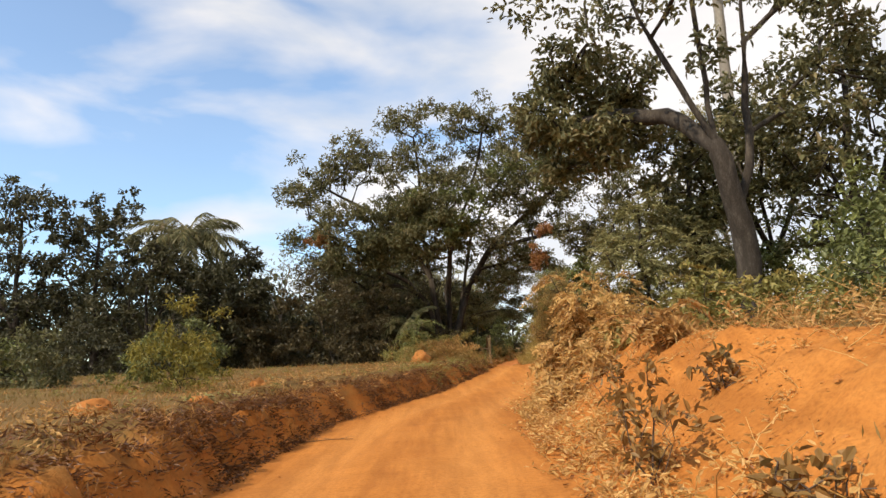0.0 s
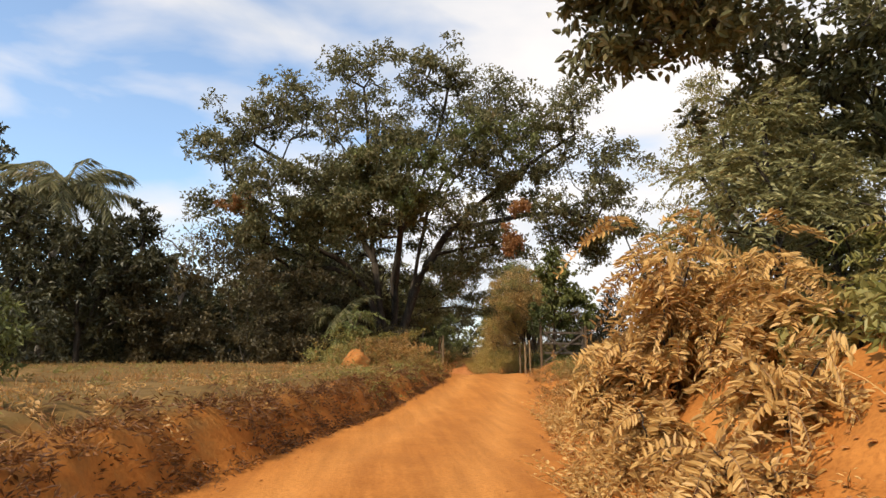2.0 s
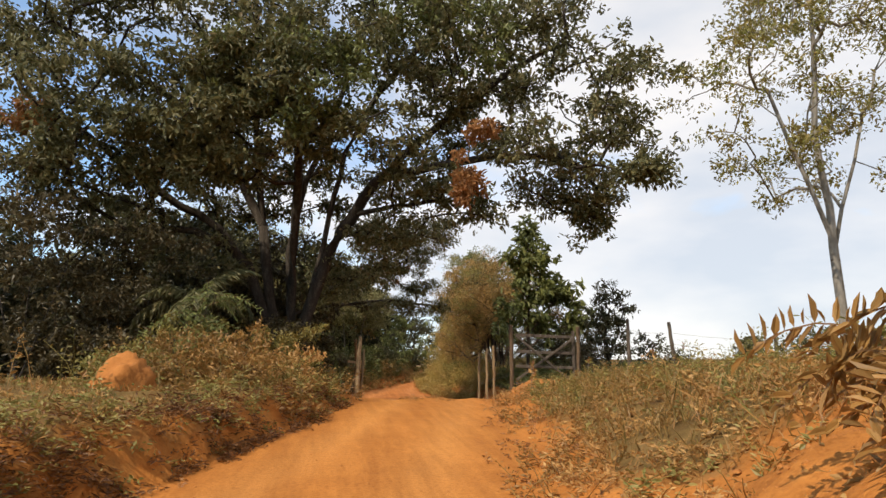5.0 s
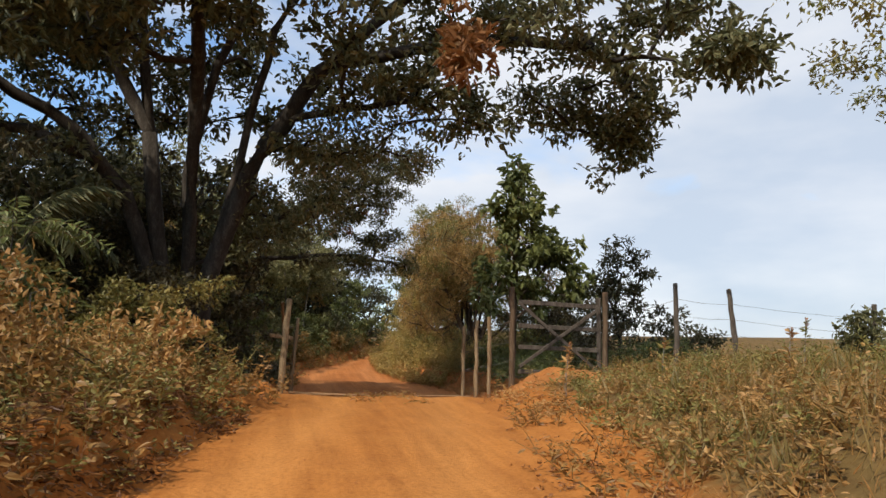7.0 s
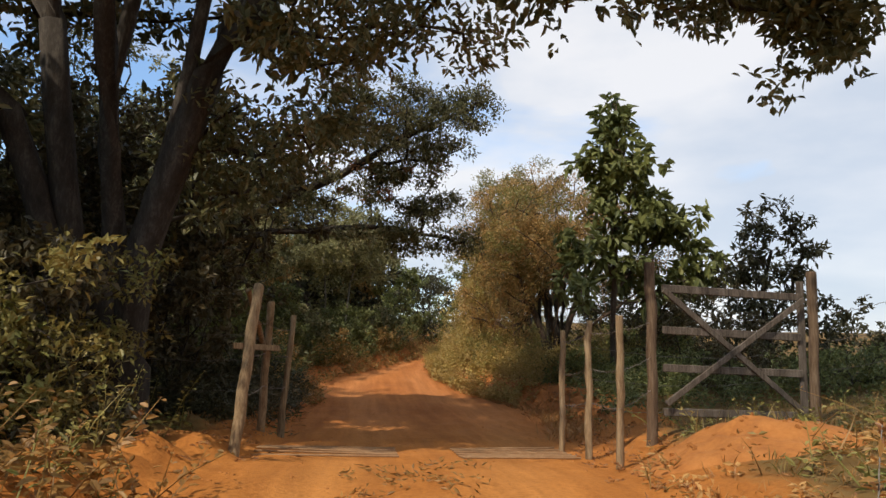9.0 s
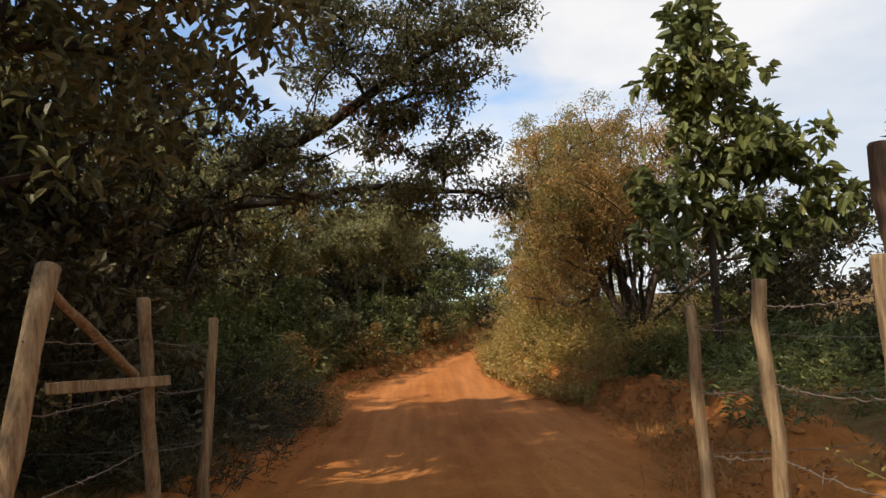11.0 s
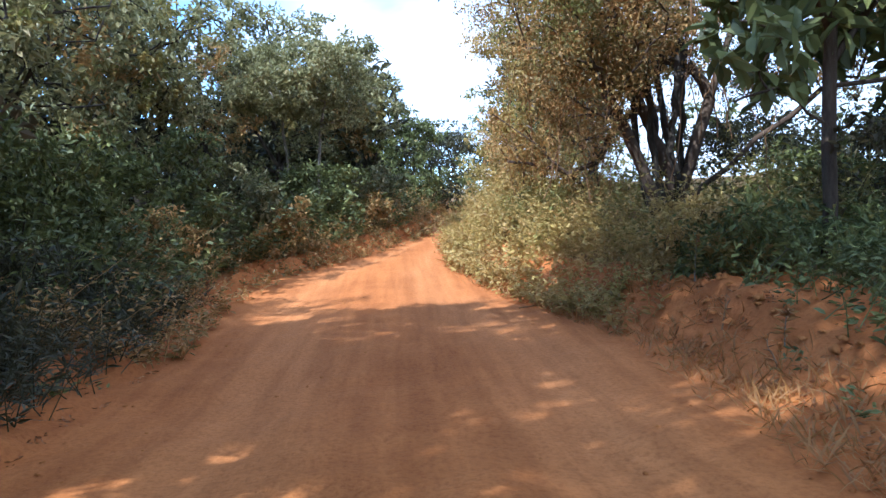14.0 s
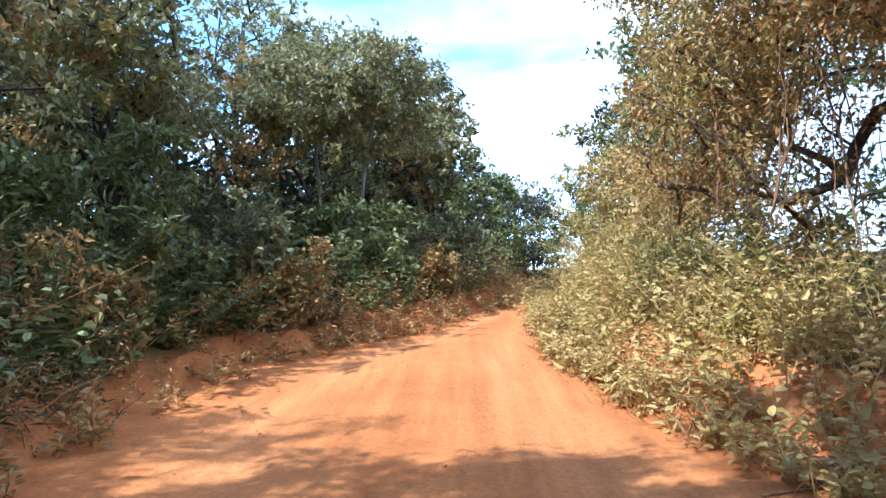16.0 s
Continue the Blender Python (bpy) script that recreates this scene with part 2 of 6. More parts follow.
BARK_PALE = rough_material("pale_bark", [(0.3, (0.13, 0.11, 0.085)), (0.55, (0.25, 0.22, 0.18)), (0.75, (0.36, 0.33, 0.28))], 2.5, 0.5, 0.9, (1, 1, 0.4))
VINE = rough_material("dry_vine", [(0.3, (0.11, 0.055, 0.025)), (0.7, (0.30, 0.17, 0.08))], 6.0, 0.4)
POST_WOOD = rough_material("weathered_post_wood", [(0.30, (0.075, 0.045, 0.023)), (0.46, (0.20, 0.13, 0.068)), (0.58, (0.29, 0.20, 0.11)), (0.74, (0.40, 0.30, 0.18))], 13.0, 1.0, 0.88, (1, 1, 0.10), 4.0)
GATE_POST = rough_material("brown_gate_post", [(0.30, (0.045, 0.026, 0.015)), (0.5, (0.115, 0.072, 0.042)), (0.74, (0.21, 0.145, 0.09))], 13.0, 1.0, 0.9, (1, 1, 0.10), 4.0)
GATE_WOOD = rough_material("grey_gate_wood", [(0.30, (0.040, 0.029, 0.021)), (0.48, (0.092, 0.070, 0.052)), (0.72, (0.18, 0.142, 0.11))], 13.0, 0.9, 0.88, (1, 1, 0.14), 4.0)
WIRE = rough_material("rusty_wire", [(0.3, (0.09, 0.065, 0.05)), (0.7, (0.22, 0.18, 0.15))], 20, 0.1, 0.6)
IRON = rough_material("rusty_iron", [(0.3, (0.18, 0.095, 0.042)), (0.7, (0.36, 0.215, 0.11))], 9, 0.3, 0.8)
CLOD = rough_material("red_earth_clod", [(0.3, (0.24, 0.082, 0.022)), (0.5, (0.36, 0.135, 0.034)), (0.75, (0.47, 0.19, 0.055))], 4.0, 0.9, 0.95)

# ---- the lie of the land ----
ROAD_Y = (-60, 2, 9, 16.3, 20, 24, 28, 32, 36, 38.5, 41.6, 44.8, 50, 55, 60, 80, 120)
ROAD_Z = (0.3, 0.93, 1.08, 1.25, 1.33, 1.42, 1.72, 1.98, 2.08, 1.92, 1.75, 1.62, 1.72, 2.15, 2.6, 3.3, 3.6)
EDGE_Y = (-60, 0, 10, 15, 20, 25, 30, 34, 38, 42, 46, 50, 52.5, 55, 58.5, 65, 80, 120)
EDGE_L = (-2.6, -2.4, -2.5, -2.2, -1.0, 0.15, 1.6, 2.35, 2.6, 2.7, 2.5, 2.1, 2.6, 4.2, 5.8, 6.7, 9.0, 17.0)
EDGE_R = (1.3, 1.0, 1.05, 1.4, 2.5, 3.6, 4.65, 5.4, 6.1, 7.2, 7.8, 6.85, 6.4, 6.4, 6.75, 7.7, 10.4, 18.6)
LEFT_Y = (-60, 22, 30, 34, 37, 39, 44, 52, 58, 120)
LEFT_H = (0.72, 0.72, 0.52, 0.25, 0.15, 0.12, 0.15, 0.20, 0.35, 0.5)
RIGHT_Y = (-60, 6, 12, 18, 23, 29, 35, 40, 43, 46.5, 52, 60, 120)
RIGHT_H = (1.08, 1.08, 1.12, 1.02, 0.85, 0.55, 0.28, 0.24, 0.46, 0.55, 0.45, 0.5, 0.6)
RIGHT_W = (2.1, 2.1, 1.9, 1.8, 2.2, 2.4, 1.2, 1.0, 1.1, 0.5, 1.0, 1.4, 2.0)


def smooth(a):
    a = np.clip(a, 0, 1)
    return a * a * (3 - 2 * a)


def lumps(x, y, s, seed):
    """Cheap smooth noise from crossed waves, about -1 to 1."""
    r = np.random.RandomState(seed)
    v = np.zeros_like(x, dtype=float)
    for k in range(7):
        a, p, f = r.uniform(0, 6.28), r.uniform(0, 6.28), s * r.uniform(0.6, 2.2)
        v = v + np.sin((x * math.cos(a) + y * math.sin(a)) * f + p + 1.3 * np.sin((x * math.sin(a) - y * math.cos(a)) * f * 0.7 + k))
    return v / 4.0


def land(x, y):
    """Height of the ground, and how far a place is from the road's edges."""
    x, y = np.asarray(x, float), np.asarray(y, float)
    wob = 0.12 * lumps(x * 0 + y, y * 0, 1.7, 3) + 0.07 * lumps(x * 0 + y, y * 0, 6.0, 4)
    l, r = np.interp(y, EDGE_Y, EDGE_L) + wob, np.interp(y, EDGE_Y, EDGE_R) + 0.12 * lumps(y, y * 0, 1.3, 5)
    z = np.interp(y, ROAD_Y, ROAD_Z)
    sl, sr = l - x, x - r
    out = np.maximum(sl, sr)
    mid, half = (l + r) / 2, np.maximum((r - l) / 2, 0.5)
    u = (x - mid) / half
    on = smooth(1 - np.maximum(out, 0) / 0.4)
    ruts = -0.035 * np.exp(-((np.abs(u) - 0.48) / 0.16) ** 2) + 0.012 * lumps(x, y, 4.5, 8) + 0.02 * lumps(x, y, 1.6, 9)
    z = z + ruts * on
    hl, hr, wr = np.interp(y, LEFT_Y, LEFT_H), np.interp(y, RIGHT_Y, RIGHT_H), np.interp(y, RIGHT_Y, RIGHT_W)
    ul, ur = np.maximum(sl, 0), np.maximum(sr, 0)
    left = hl * (0.74 * smooth(ul / (0.34 + 0.10 * lumps(x, y, 1.3, 11))) + 0.26 * smooth((ul - 0.05) / (1.5 + 0.4 * lumps(x, y, 2.2, 19)))) + 0.13 * smooth(ul / 0.2) * smooth((1.6 - ul) / 0.5) * lumps(x, y, 4.0, 20) * (1 + 0.12 * lumps(x, y, 1.9, 12)) + 0.012 * np.minimum(ul, 40)
    right = hr * smooth(ur / (wr * (1 + 0.15 * lumps(x, y, 0.9, 13)))) * (1 + 0.09 * lumps(x, y, 2.3, 14)) + 0.10 * np.clip(ur - 1.2, 0, 5) + 0.02 * np.clip(ur - 6, 0, 30)
    z = z + left + right
    z = z + 0.035 * lumps(x, y, 3.1, 15) * smooth(out / 0.8)
    face = smooth(ur / 0.5) * smooth((wr + 0.6 - ur) / 0.6) * smooth((26 - y) / 6)
    z = z + face * (0.10 * np.abs(lumps(x, y, 4.0, 16)) - 0.09 * np.abs(lumps(x * 0.7, y * 1.7, 4.5, 17)) + 0.025 * lumps(x, y, 11.0, 18))
    spoil = smooth((ur + 0.15) / 0.4) * smooth((2.2 - ur) / 0.6) * smooth((y - 38.5) / 1.5) * smooth((49 - y) / 1.5)
    z = z + spoil * (0.09 * np.abs(lumps(x, y, 3.4, 22)) + 0.04 * lumps(x, y, 8.0, 23))
    # far land: level, then low hills on the horizon
    d = np.hypot(x - 3, y - 30)
    far = smooth((d - 70) / 120)
    hills = 2.0 - 2.0 * smooth((d - 90) / 150) + (26 + 10 * lumps(x, y, 0.004, 21)) * smooth((d - 350) / 600)
    return z * (1 - far) + hills * far, out


def height(x, y):
    return float(land(x, y)[0])


# ---- mesh helpers ----
def mesh_of(name, verts, faces, material, smooth_shade=False):
    """Mesh from arrays; faces: an array of quads or triangles."""
    verts, faces = np.asarray(verts, np.float32), np.asarray(faces, np.int32)
    me = bpy.data.meshes.new(name)
    k = faces.shape[1]
    me.vertices.add(len(verts))
    me.vertices.foreach_set("co", verts.ravel())
    me.loops.add(faces.size)
    me.loops.foreach_set("vertex_index", faces.ravel())
    me.polygons.add(len(faces))
    me.polygons.foreach_set("loop_start", np.arange(0, faces.size, k, dtype=np.int32))
    me.update(calc_edges=True)
    me.polygons.foreach_set("use_smooth", np.full(len(faces), smooth_shade))
    me.materials.append(material)
    me.validate()
    return me


def piece(name, me, parent, label=""):
    ob = new(name, me)
    ob.parent = parent
    if label:
        tagged(ob, label)
    return ob


def part(name, bm, material, parent, label=""):
    me = bpy.data.meshes.new(name)
    bm.to_mesh(me)
    bm.free()
    me.materials.append(material)
    return piece(name, me, parent, label)


def thing(name, x, y, z, label, category, group="", kind=""):
    ob = new(name)
    ob.empty_display_size = 0.2
    ob.location = (x, y, z)
    return tagged(ob, label, category, group, kind)


def tubes(paths, sides=6):
    """Tapered tubes along polylines: paths of (points, radii). One array of verts and quads."""
    vs, fs, base = [], [], 0
    ang = np.linspace(0, 2 * np.pi, sides, endpoint=False)
    for pts, rad in paths:
        p = np.asarray(pts, float)
        if len(p) < 2:
            continue
        d = np.gradient(p, axis=0)
        d /= np.linalg.norm(d, axis=1)[:, None] + 1e-9
        ref = np.where(np.abs(d[:, 2:3]) > 0.9, np.array([[1.0, 0, 0]]), np.array([[0, 0, 1.0]]))
        a = np.cross(d, ref)
        a /= np.linalg.norm(a, axis=1)[:, None] + 1e-9
        b = np.cross(d, a)
        ring = p[:, None, :] + np.asarray(rad, float)[:, None, None] * (np.cos(ang)[None, :, None] * a[:, None, :] + np.sin(ang)[None, :, None] * b[:, None, :])
        vs.append(ring.reshape(-1, 3))
        n = len(p)
        i, j = np.meshgrid(np.arange(n - 1), np.arange(sides), indexing="ij")
        q = np.stack([i * sides + j, i * sides + (j + 1) % sides, (i + 1) * sides + (j + 1) % sides, (i + 1) * sides + j], -1).reshape(-1, 4)
        fs.append(q + base)
        base += n * sides
    return np.concatenate(vs), np.concatenate(fs)


def unit(v):
    return v / (np.linalg.norm(v, axis=-1, keepdims=True) + 1e-9)


def leaves(centres, axis, length, width, rng, curl=0.18, loose=0.55, broad=False):
    """Leaf blades: pointed, folded along the rib. axis: the way each one grows. broad: rounder blades of two halves, for plants near the road."""
    n = len(centres)
    axis = unit(axis)
    side = unit(np.cross(axis, np.array([0, 0, 1.0]) + loose * rng.normal(size=(n, 3))))
    up = np.cross(side, axis)
    ln, wd = length * rng.uniform(0.65, 1.25, (n, 1)), width * rng.uniform(0.7, 1.2, (n, 1))
    base, tip = centres, centres + axis * ln - up * ln * 0.12
    if broad:
        low, high = centres + axis * ln * 0.28 + up * wd * curl, centres + axis * ln * 0.68 + up * wd * curl * 0.7
        v = np.stack([base, low + side * wd * 0.46, high + side * wd * 0.40, tip, high - side * wd * 0.40, low - side * wd * 0.46], 1).reshape(-1, 3)
        k = 6 * np.arange(n)[:, None]
        return v, np.stack([k + np.array([0, 1, 2, 3]), k + np.array([0, 3, 4, 5])], 1).reshape(-1, 4)
    mid = centres + axis * ln * 0.45 + up * wd * curl
    v = np.stack([base, mid + side * wd * 0.5, tip, mid - side * wd * 0.5], 1).reshape(-1, 3)
    f = np.arange(4 * n).reshape(-1, 4)
    return v, f


def clump_leaves(clumps, radius, per, length, width, rng, flat=0.65, hang=0.25, broad=False, bunch=11):
    """Bunches of leaves at the twigs' ends about each clump's middle: a flattened pad of rosettes with gaps between them."""
    k = max(3, int(per / bunch))
    c = np.repeat(clumps, k, axis=0)
    rr = radius * rng.uniform(0.6, 1.3, len(clumps)).repeat(k)[:, None]
    off = unit(rng.normal(size=(len(c), 3))) * rng.uniform(0.1, 1.0, (len(c), 1)) ** 0.5
    heart = c + off * rr * np.array([1.1, 1.1, 0.95 * flat])
    m = max(2, round(per / k))
    h, o = np.repeat(heart, m, axis=0), np.repeat(off, m, axis=0)
    axis = unit(rng.normal(size=(len(h), 3))) + 0.55 * o + np.array([0, 0, 0.15 - hang])
    pos = h + rng.normal(size=(len(h), 3)) * (0.03 + 0.10 * radius)
    return leaves(pos, axis, length, width, rng, broad=broad)


def sprays(clumps, radius, fronds, pairs, length, width, rng, rise=0.25, loose=0.55, broad=False):
    """Feathered leaves: from each clump's middle a few ribs run outwards, with leaflets in pairs along them."""
    m = len(clumps) * fronds
    c = np.repeat(clumps, fronds, axis=0)
    d = rng.normal(size=(m, 3))
    d[:, 2] = d[:, 2] * 0.55 + rise
    d = unit(d)
    rib = radius * rng.uniform(0.7, 1.35, (m, 1, 1))
    w = np.linspace(0.15, 1.0, pairs)[None, :, None]
    at = c[:, None, :] + d[:, None, :] * rib * w
    at[:, :, 2] -= (rib * 0.35 * w ** 2)[:, :, 0]
    across = unit(np.cross(d, np.array([0, 0, 1.0]) + 0.3 * rng.normal(size=(m, 3))))
    base = np.repeat(at.reshape(-1, 3), 2, axis=0)
    sign = np.tile([1.0, -1.0], m * pairs)[:, None]
    axis = np.repeat(d, pairs * 2, axis=0) * 0.55 + np.repeat(across, pairs * 2, axis=0) * sign + np.array([0, 0, -0.25]) + rng.normal(size=base.shape) * 0.15
    return leaves(base, axis, length, width, rng, 0.12, loose, broad)


def in_blobs(blobs, rng):
    """Places for clumps: in ellipsoids (x, y, z, rx, ry, rz, count), thicker towards the outside and the top."""
    out = []
    for cx, cy, cz, rx, ry, rz, n in blobs:
        u = unit(rng.normal(size=(n, 3)))
        k = rng.normal(size=(5, 3)) * 2.6
        uneven = 1 + 0.20 * np.sin(u @ k.T + rng.uniform(0, 6.28, 5)).sum(1, keepdims=True) / 1.6
        r = rng.uniform(0.15, 1.0, (n, 1)) ** 0.45 * uneven
        out.append(np.array([cx, cy, cz]) + u * r * np.array([rx, ry, rz]))
    return np.concatenate(out)


def limbs(stems, clumps, rng, thin=0.012, power=2.2, wander=0.10, trunk_r=None):
    """Limbs from stems to clumps: each clump joins the nearest lower place of what has grown so far. Returns tube paths."""
    nodes, parent, chains = [], [], []
    for st in stems:
        st = np.asarray(st, float)
        start = len(nodes)
        for k in range(len(st)):
            if k:
                for w in (0.34, 0.67):
                    nodes.append(st[k - 1] * (1 - w) + st[k] * w + rng.normal(size=3) * 0.03)
                    parent.append(len(nodes) - 2)
            nodes.append(st[k].copy())
            if k:
                parent.append(len(nodes) - 2)
            elif start == 0:
                parent.append(-1)
            else:
                parent.append(int(np.argmin([np.linalg.norm(q - st[0]) for q in nodes[:-1]])))
    first = np.array(nodes)
    order = np.argsort([np.min(np.linalg.norm(first - c, axis=1)) for c in clumps])
    tips = []
    for k in order:
        c = clumps[k]
        arr = np.array(nodes)
        dv = c - arr
        dist = np.linalg.norm(dv, axis=1)
        cost = dist + 0.9 * np.maximum(0, arr[:, 2] - c[2] + 0.25 * dist)
        j = int(np.argmin(cost))
        a, d = arr[j], dist[j]
        steps = max(2, int(d / 0.55))
        bend = rng.normal(size=3) * wander * d + np.array([0, 0, 0.10 * d])
        last = j
        for s in range(1, steps + 1):
            w = s / steps
            nodes.append(a * (1 - w) + c * w + bend * math.sin(math.pi * w) * 0.8 + rng.normal(size=3) * 0.03 * (s < steps))
            parent.append(last)
            last = len(nodes) - 1
        tips.append(last)
    n = len(nodes)
    acc = np.zeros(n)
    kids = [[] for _ in range(n)]
    for i in range(n):
        if parent[i] >= 0:
            kids[parent[i]].append(i)
    for i in range(n - 1, -1, -1):
        if not kids[i]:
            acc[i] += thin ** power
        if parent[i] >= 0 and parent[i] < i:
            acc[parent[i]] += acc[i]
    rad = acc ** (1 / power)
    if trunk_r:
        rad = np.minimum(rad * (trunk_r / max(rad[0], 1e-6)) ** (np.minimum(1.0, rad / rad[0]) ** 0.35), trunk_r * 1.3)
    paths = []
    pts = np.array(nodes)
    for i in range(n):
        best = max(kids[i], key=lambda k: rad[k]) if kids[i] else -1
        for h in (kids[i] if i == 0 else [k for k in kids[i] if k != best]):
            chain = [i, h]
            while kids[chain[-1]]:
                chain.append(max(kids[chain[-1]], key=lambda k: rad[k]))
            rr = rad[chain].copy()
            rr[0] = min(rr[0], rr[1] * 1.15)
            rr[1:-1] = (rr[:-2] + 2 * rr[1:-1] + rr[2:]) / 4
            paths.append((pts[chain], rr))
    return paths


def woody(name, label, category, x, y, stems, blobs, radius, per, leaf, leaf_mat, bark, seed, trunk_r=None, group="", flat=0.65, hang=0.25, sides=6, patches=(), thin=0.012, z=None, feather=None, fine=(), broad=False, bunch=11):
    """A tree or bush: trunk with limbs, and a crown of leaves; stems and blobs are given from its foot."""
    rng = np.random.RandomState(seed)
    ob = thing(name, x, y, height(x, y) - 0.08 if z is None else z, label, category, group)
    clumps = in_blobs(blobs, rng)
    small = in_blobs(fine, rng) if fine else np.zeros((0, 3))
    v, f = tubes(limbs(stems, np.vstack([clumps, small]), rng, thin=thin, trunk_r=trunk_r), sides)
    piece("trunk", mesh_of("trunk", v, f, bark, True), ob)
    if feather:
        v, f = sprays(clumps, feather[0], feather[1], feather[2], leaf[0], leaf[1], rng, broad=broad)
    else:
        v, f = clump_leaves(clumps, radius, per, leaf[0], leaf[1], rng, flat, hang, broad, bunch)
    if fine:
        v2, f2 = clump_leaves(small, radius, int(per * 1.8), leaf[0] * 0.62, leaf[1] * 0.62, rng, flat, hang, broad)
        v, f = np.vstack([v, v2]), np.vstack([f, f2 + len(v)])
    piece("crown", mesh_of("crown", v, f, leaf_mat), ob)
    for (bx, by, bz, rx, ry, rz, cnt), mat, nm, lb in patches:
        pc = in_blobs([(bx, by, bz, rx, ry, rz, cnt)], rng)
        v, f = clump_leaves(pc, radius * 0.5 if mat is LEAF_DEAD else radius, per // 2 if mat is LEAF_DEAD else per, leaf[0], leaf[1], rng, flat, hang, broad, bunch)
        tagged(piece(nm, mesh_of(nm, v, f, mat), ob, lb), kind="stuff")
    return ob


# ---- ground: one sheet to the horizon ----
def spread(lo, hi, step, far, grow):
    mid = list(np.arange(lo, hi, step))
    d, a, b = step, [lo], [mid[-1]]
    while a[-1] > -far:
        d *= grow
        a.append(a[-1] - d)
    d = step
    while b[-1] < far:
        d *= grow
        b.append(b[-1] + d)
    return np.array(sorted(set(a + mid + b)))


gx, gy = spread(-5.0, 10.6, 0.145, 1600, 1.18), spread(0.0, 62.0, 0.22, 1600, 1.18)
GX, GY = np.meshgrid(gx, gy, indexing="xy")
GZ, GOUT = land(GX, GY)
nx, ny = len(gx), len(gy)
gi, gj = np.meshgrid(np.arange(nx - 1), np.arange(ny - 1), indexing="xy")
gquads = np.stack([gj * nx + gi, gj * nx + gi + 1, (gj + 1) * nx + gi + 1, (gj + 1) * nx + gi], -1).reshape(-1, 4)
gme = mesh_of("ground", np.stack([GX, GY, GZ], -1).reshape(-1, 3), gquads, EARTH, True)
sr_ = GX - np.interp(GY, EDGE_Y, EDGE_R)
bare = smooth((sr_ - 0.2) / 0.4) * smooth((2.9 - sr_) / 0.6) * smooth((25 - GY) / 3)
on_left = (GX < np.interp(GY, EDGE_Y, EDGE_L)) & (GY < 33)
turf = np.clip(np.where(on_left, smooth((GOUT + 0.03) / 0.2) * 0.36 + 0.38 * smooth((GOUT - 0.25) / 0.8), smooth((GOUT - 0.25) / 1.1) * 0.75) - 0.9 * bare, 0, 1) * (1 - 0.7 * smooth((GY - 38) / 3) * smooth((50 - GY) / 4) * (sr_ > -0.2) * (sr_ < 1.4))
l_, r_ = np.interp(GY, EDGE_Y, EDGE_L), np.interp(GY, EDGE_Y, EDGE_R)
u_ = (GX - (l_ + r_) / 2) / np.maximum((r_ - l_) / 2, 0.5)
track = np.exp(-((np.abs(u_) - 0.48) / 0.22) ** 2) * 0.55
for nm, arr in (("turf", turf), ("track", track), ("redder", smooth((GY - 36) / 10))):
    a = gme.attributes.new(nm, "FLOAT", "POINT")
    a.data.foreach_set("value", arr.astype(np.float32).ravel())
tagged(new("ground", gme), "red earth road and banks with dry grass", "ground", kind="structure")

# ---- the great tree by the gate ----
GREAT = np.array([0.7, 39.6, height(0.7, 39.6) - 0.08])


def from_great(rows):
    """Places in the world, given from the great tree's foot."""
    return [tuple(np.array(r[:3]) - GREAT) + tuple(r[3:]) for r in rows]


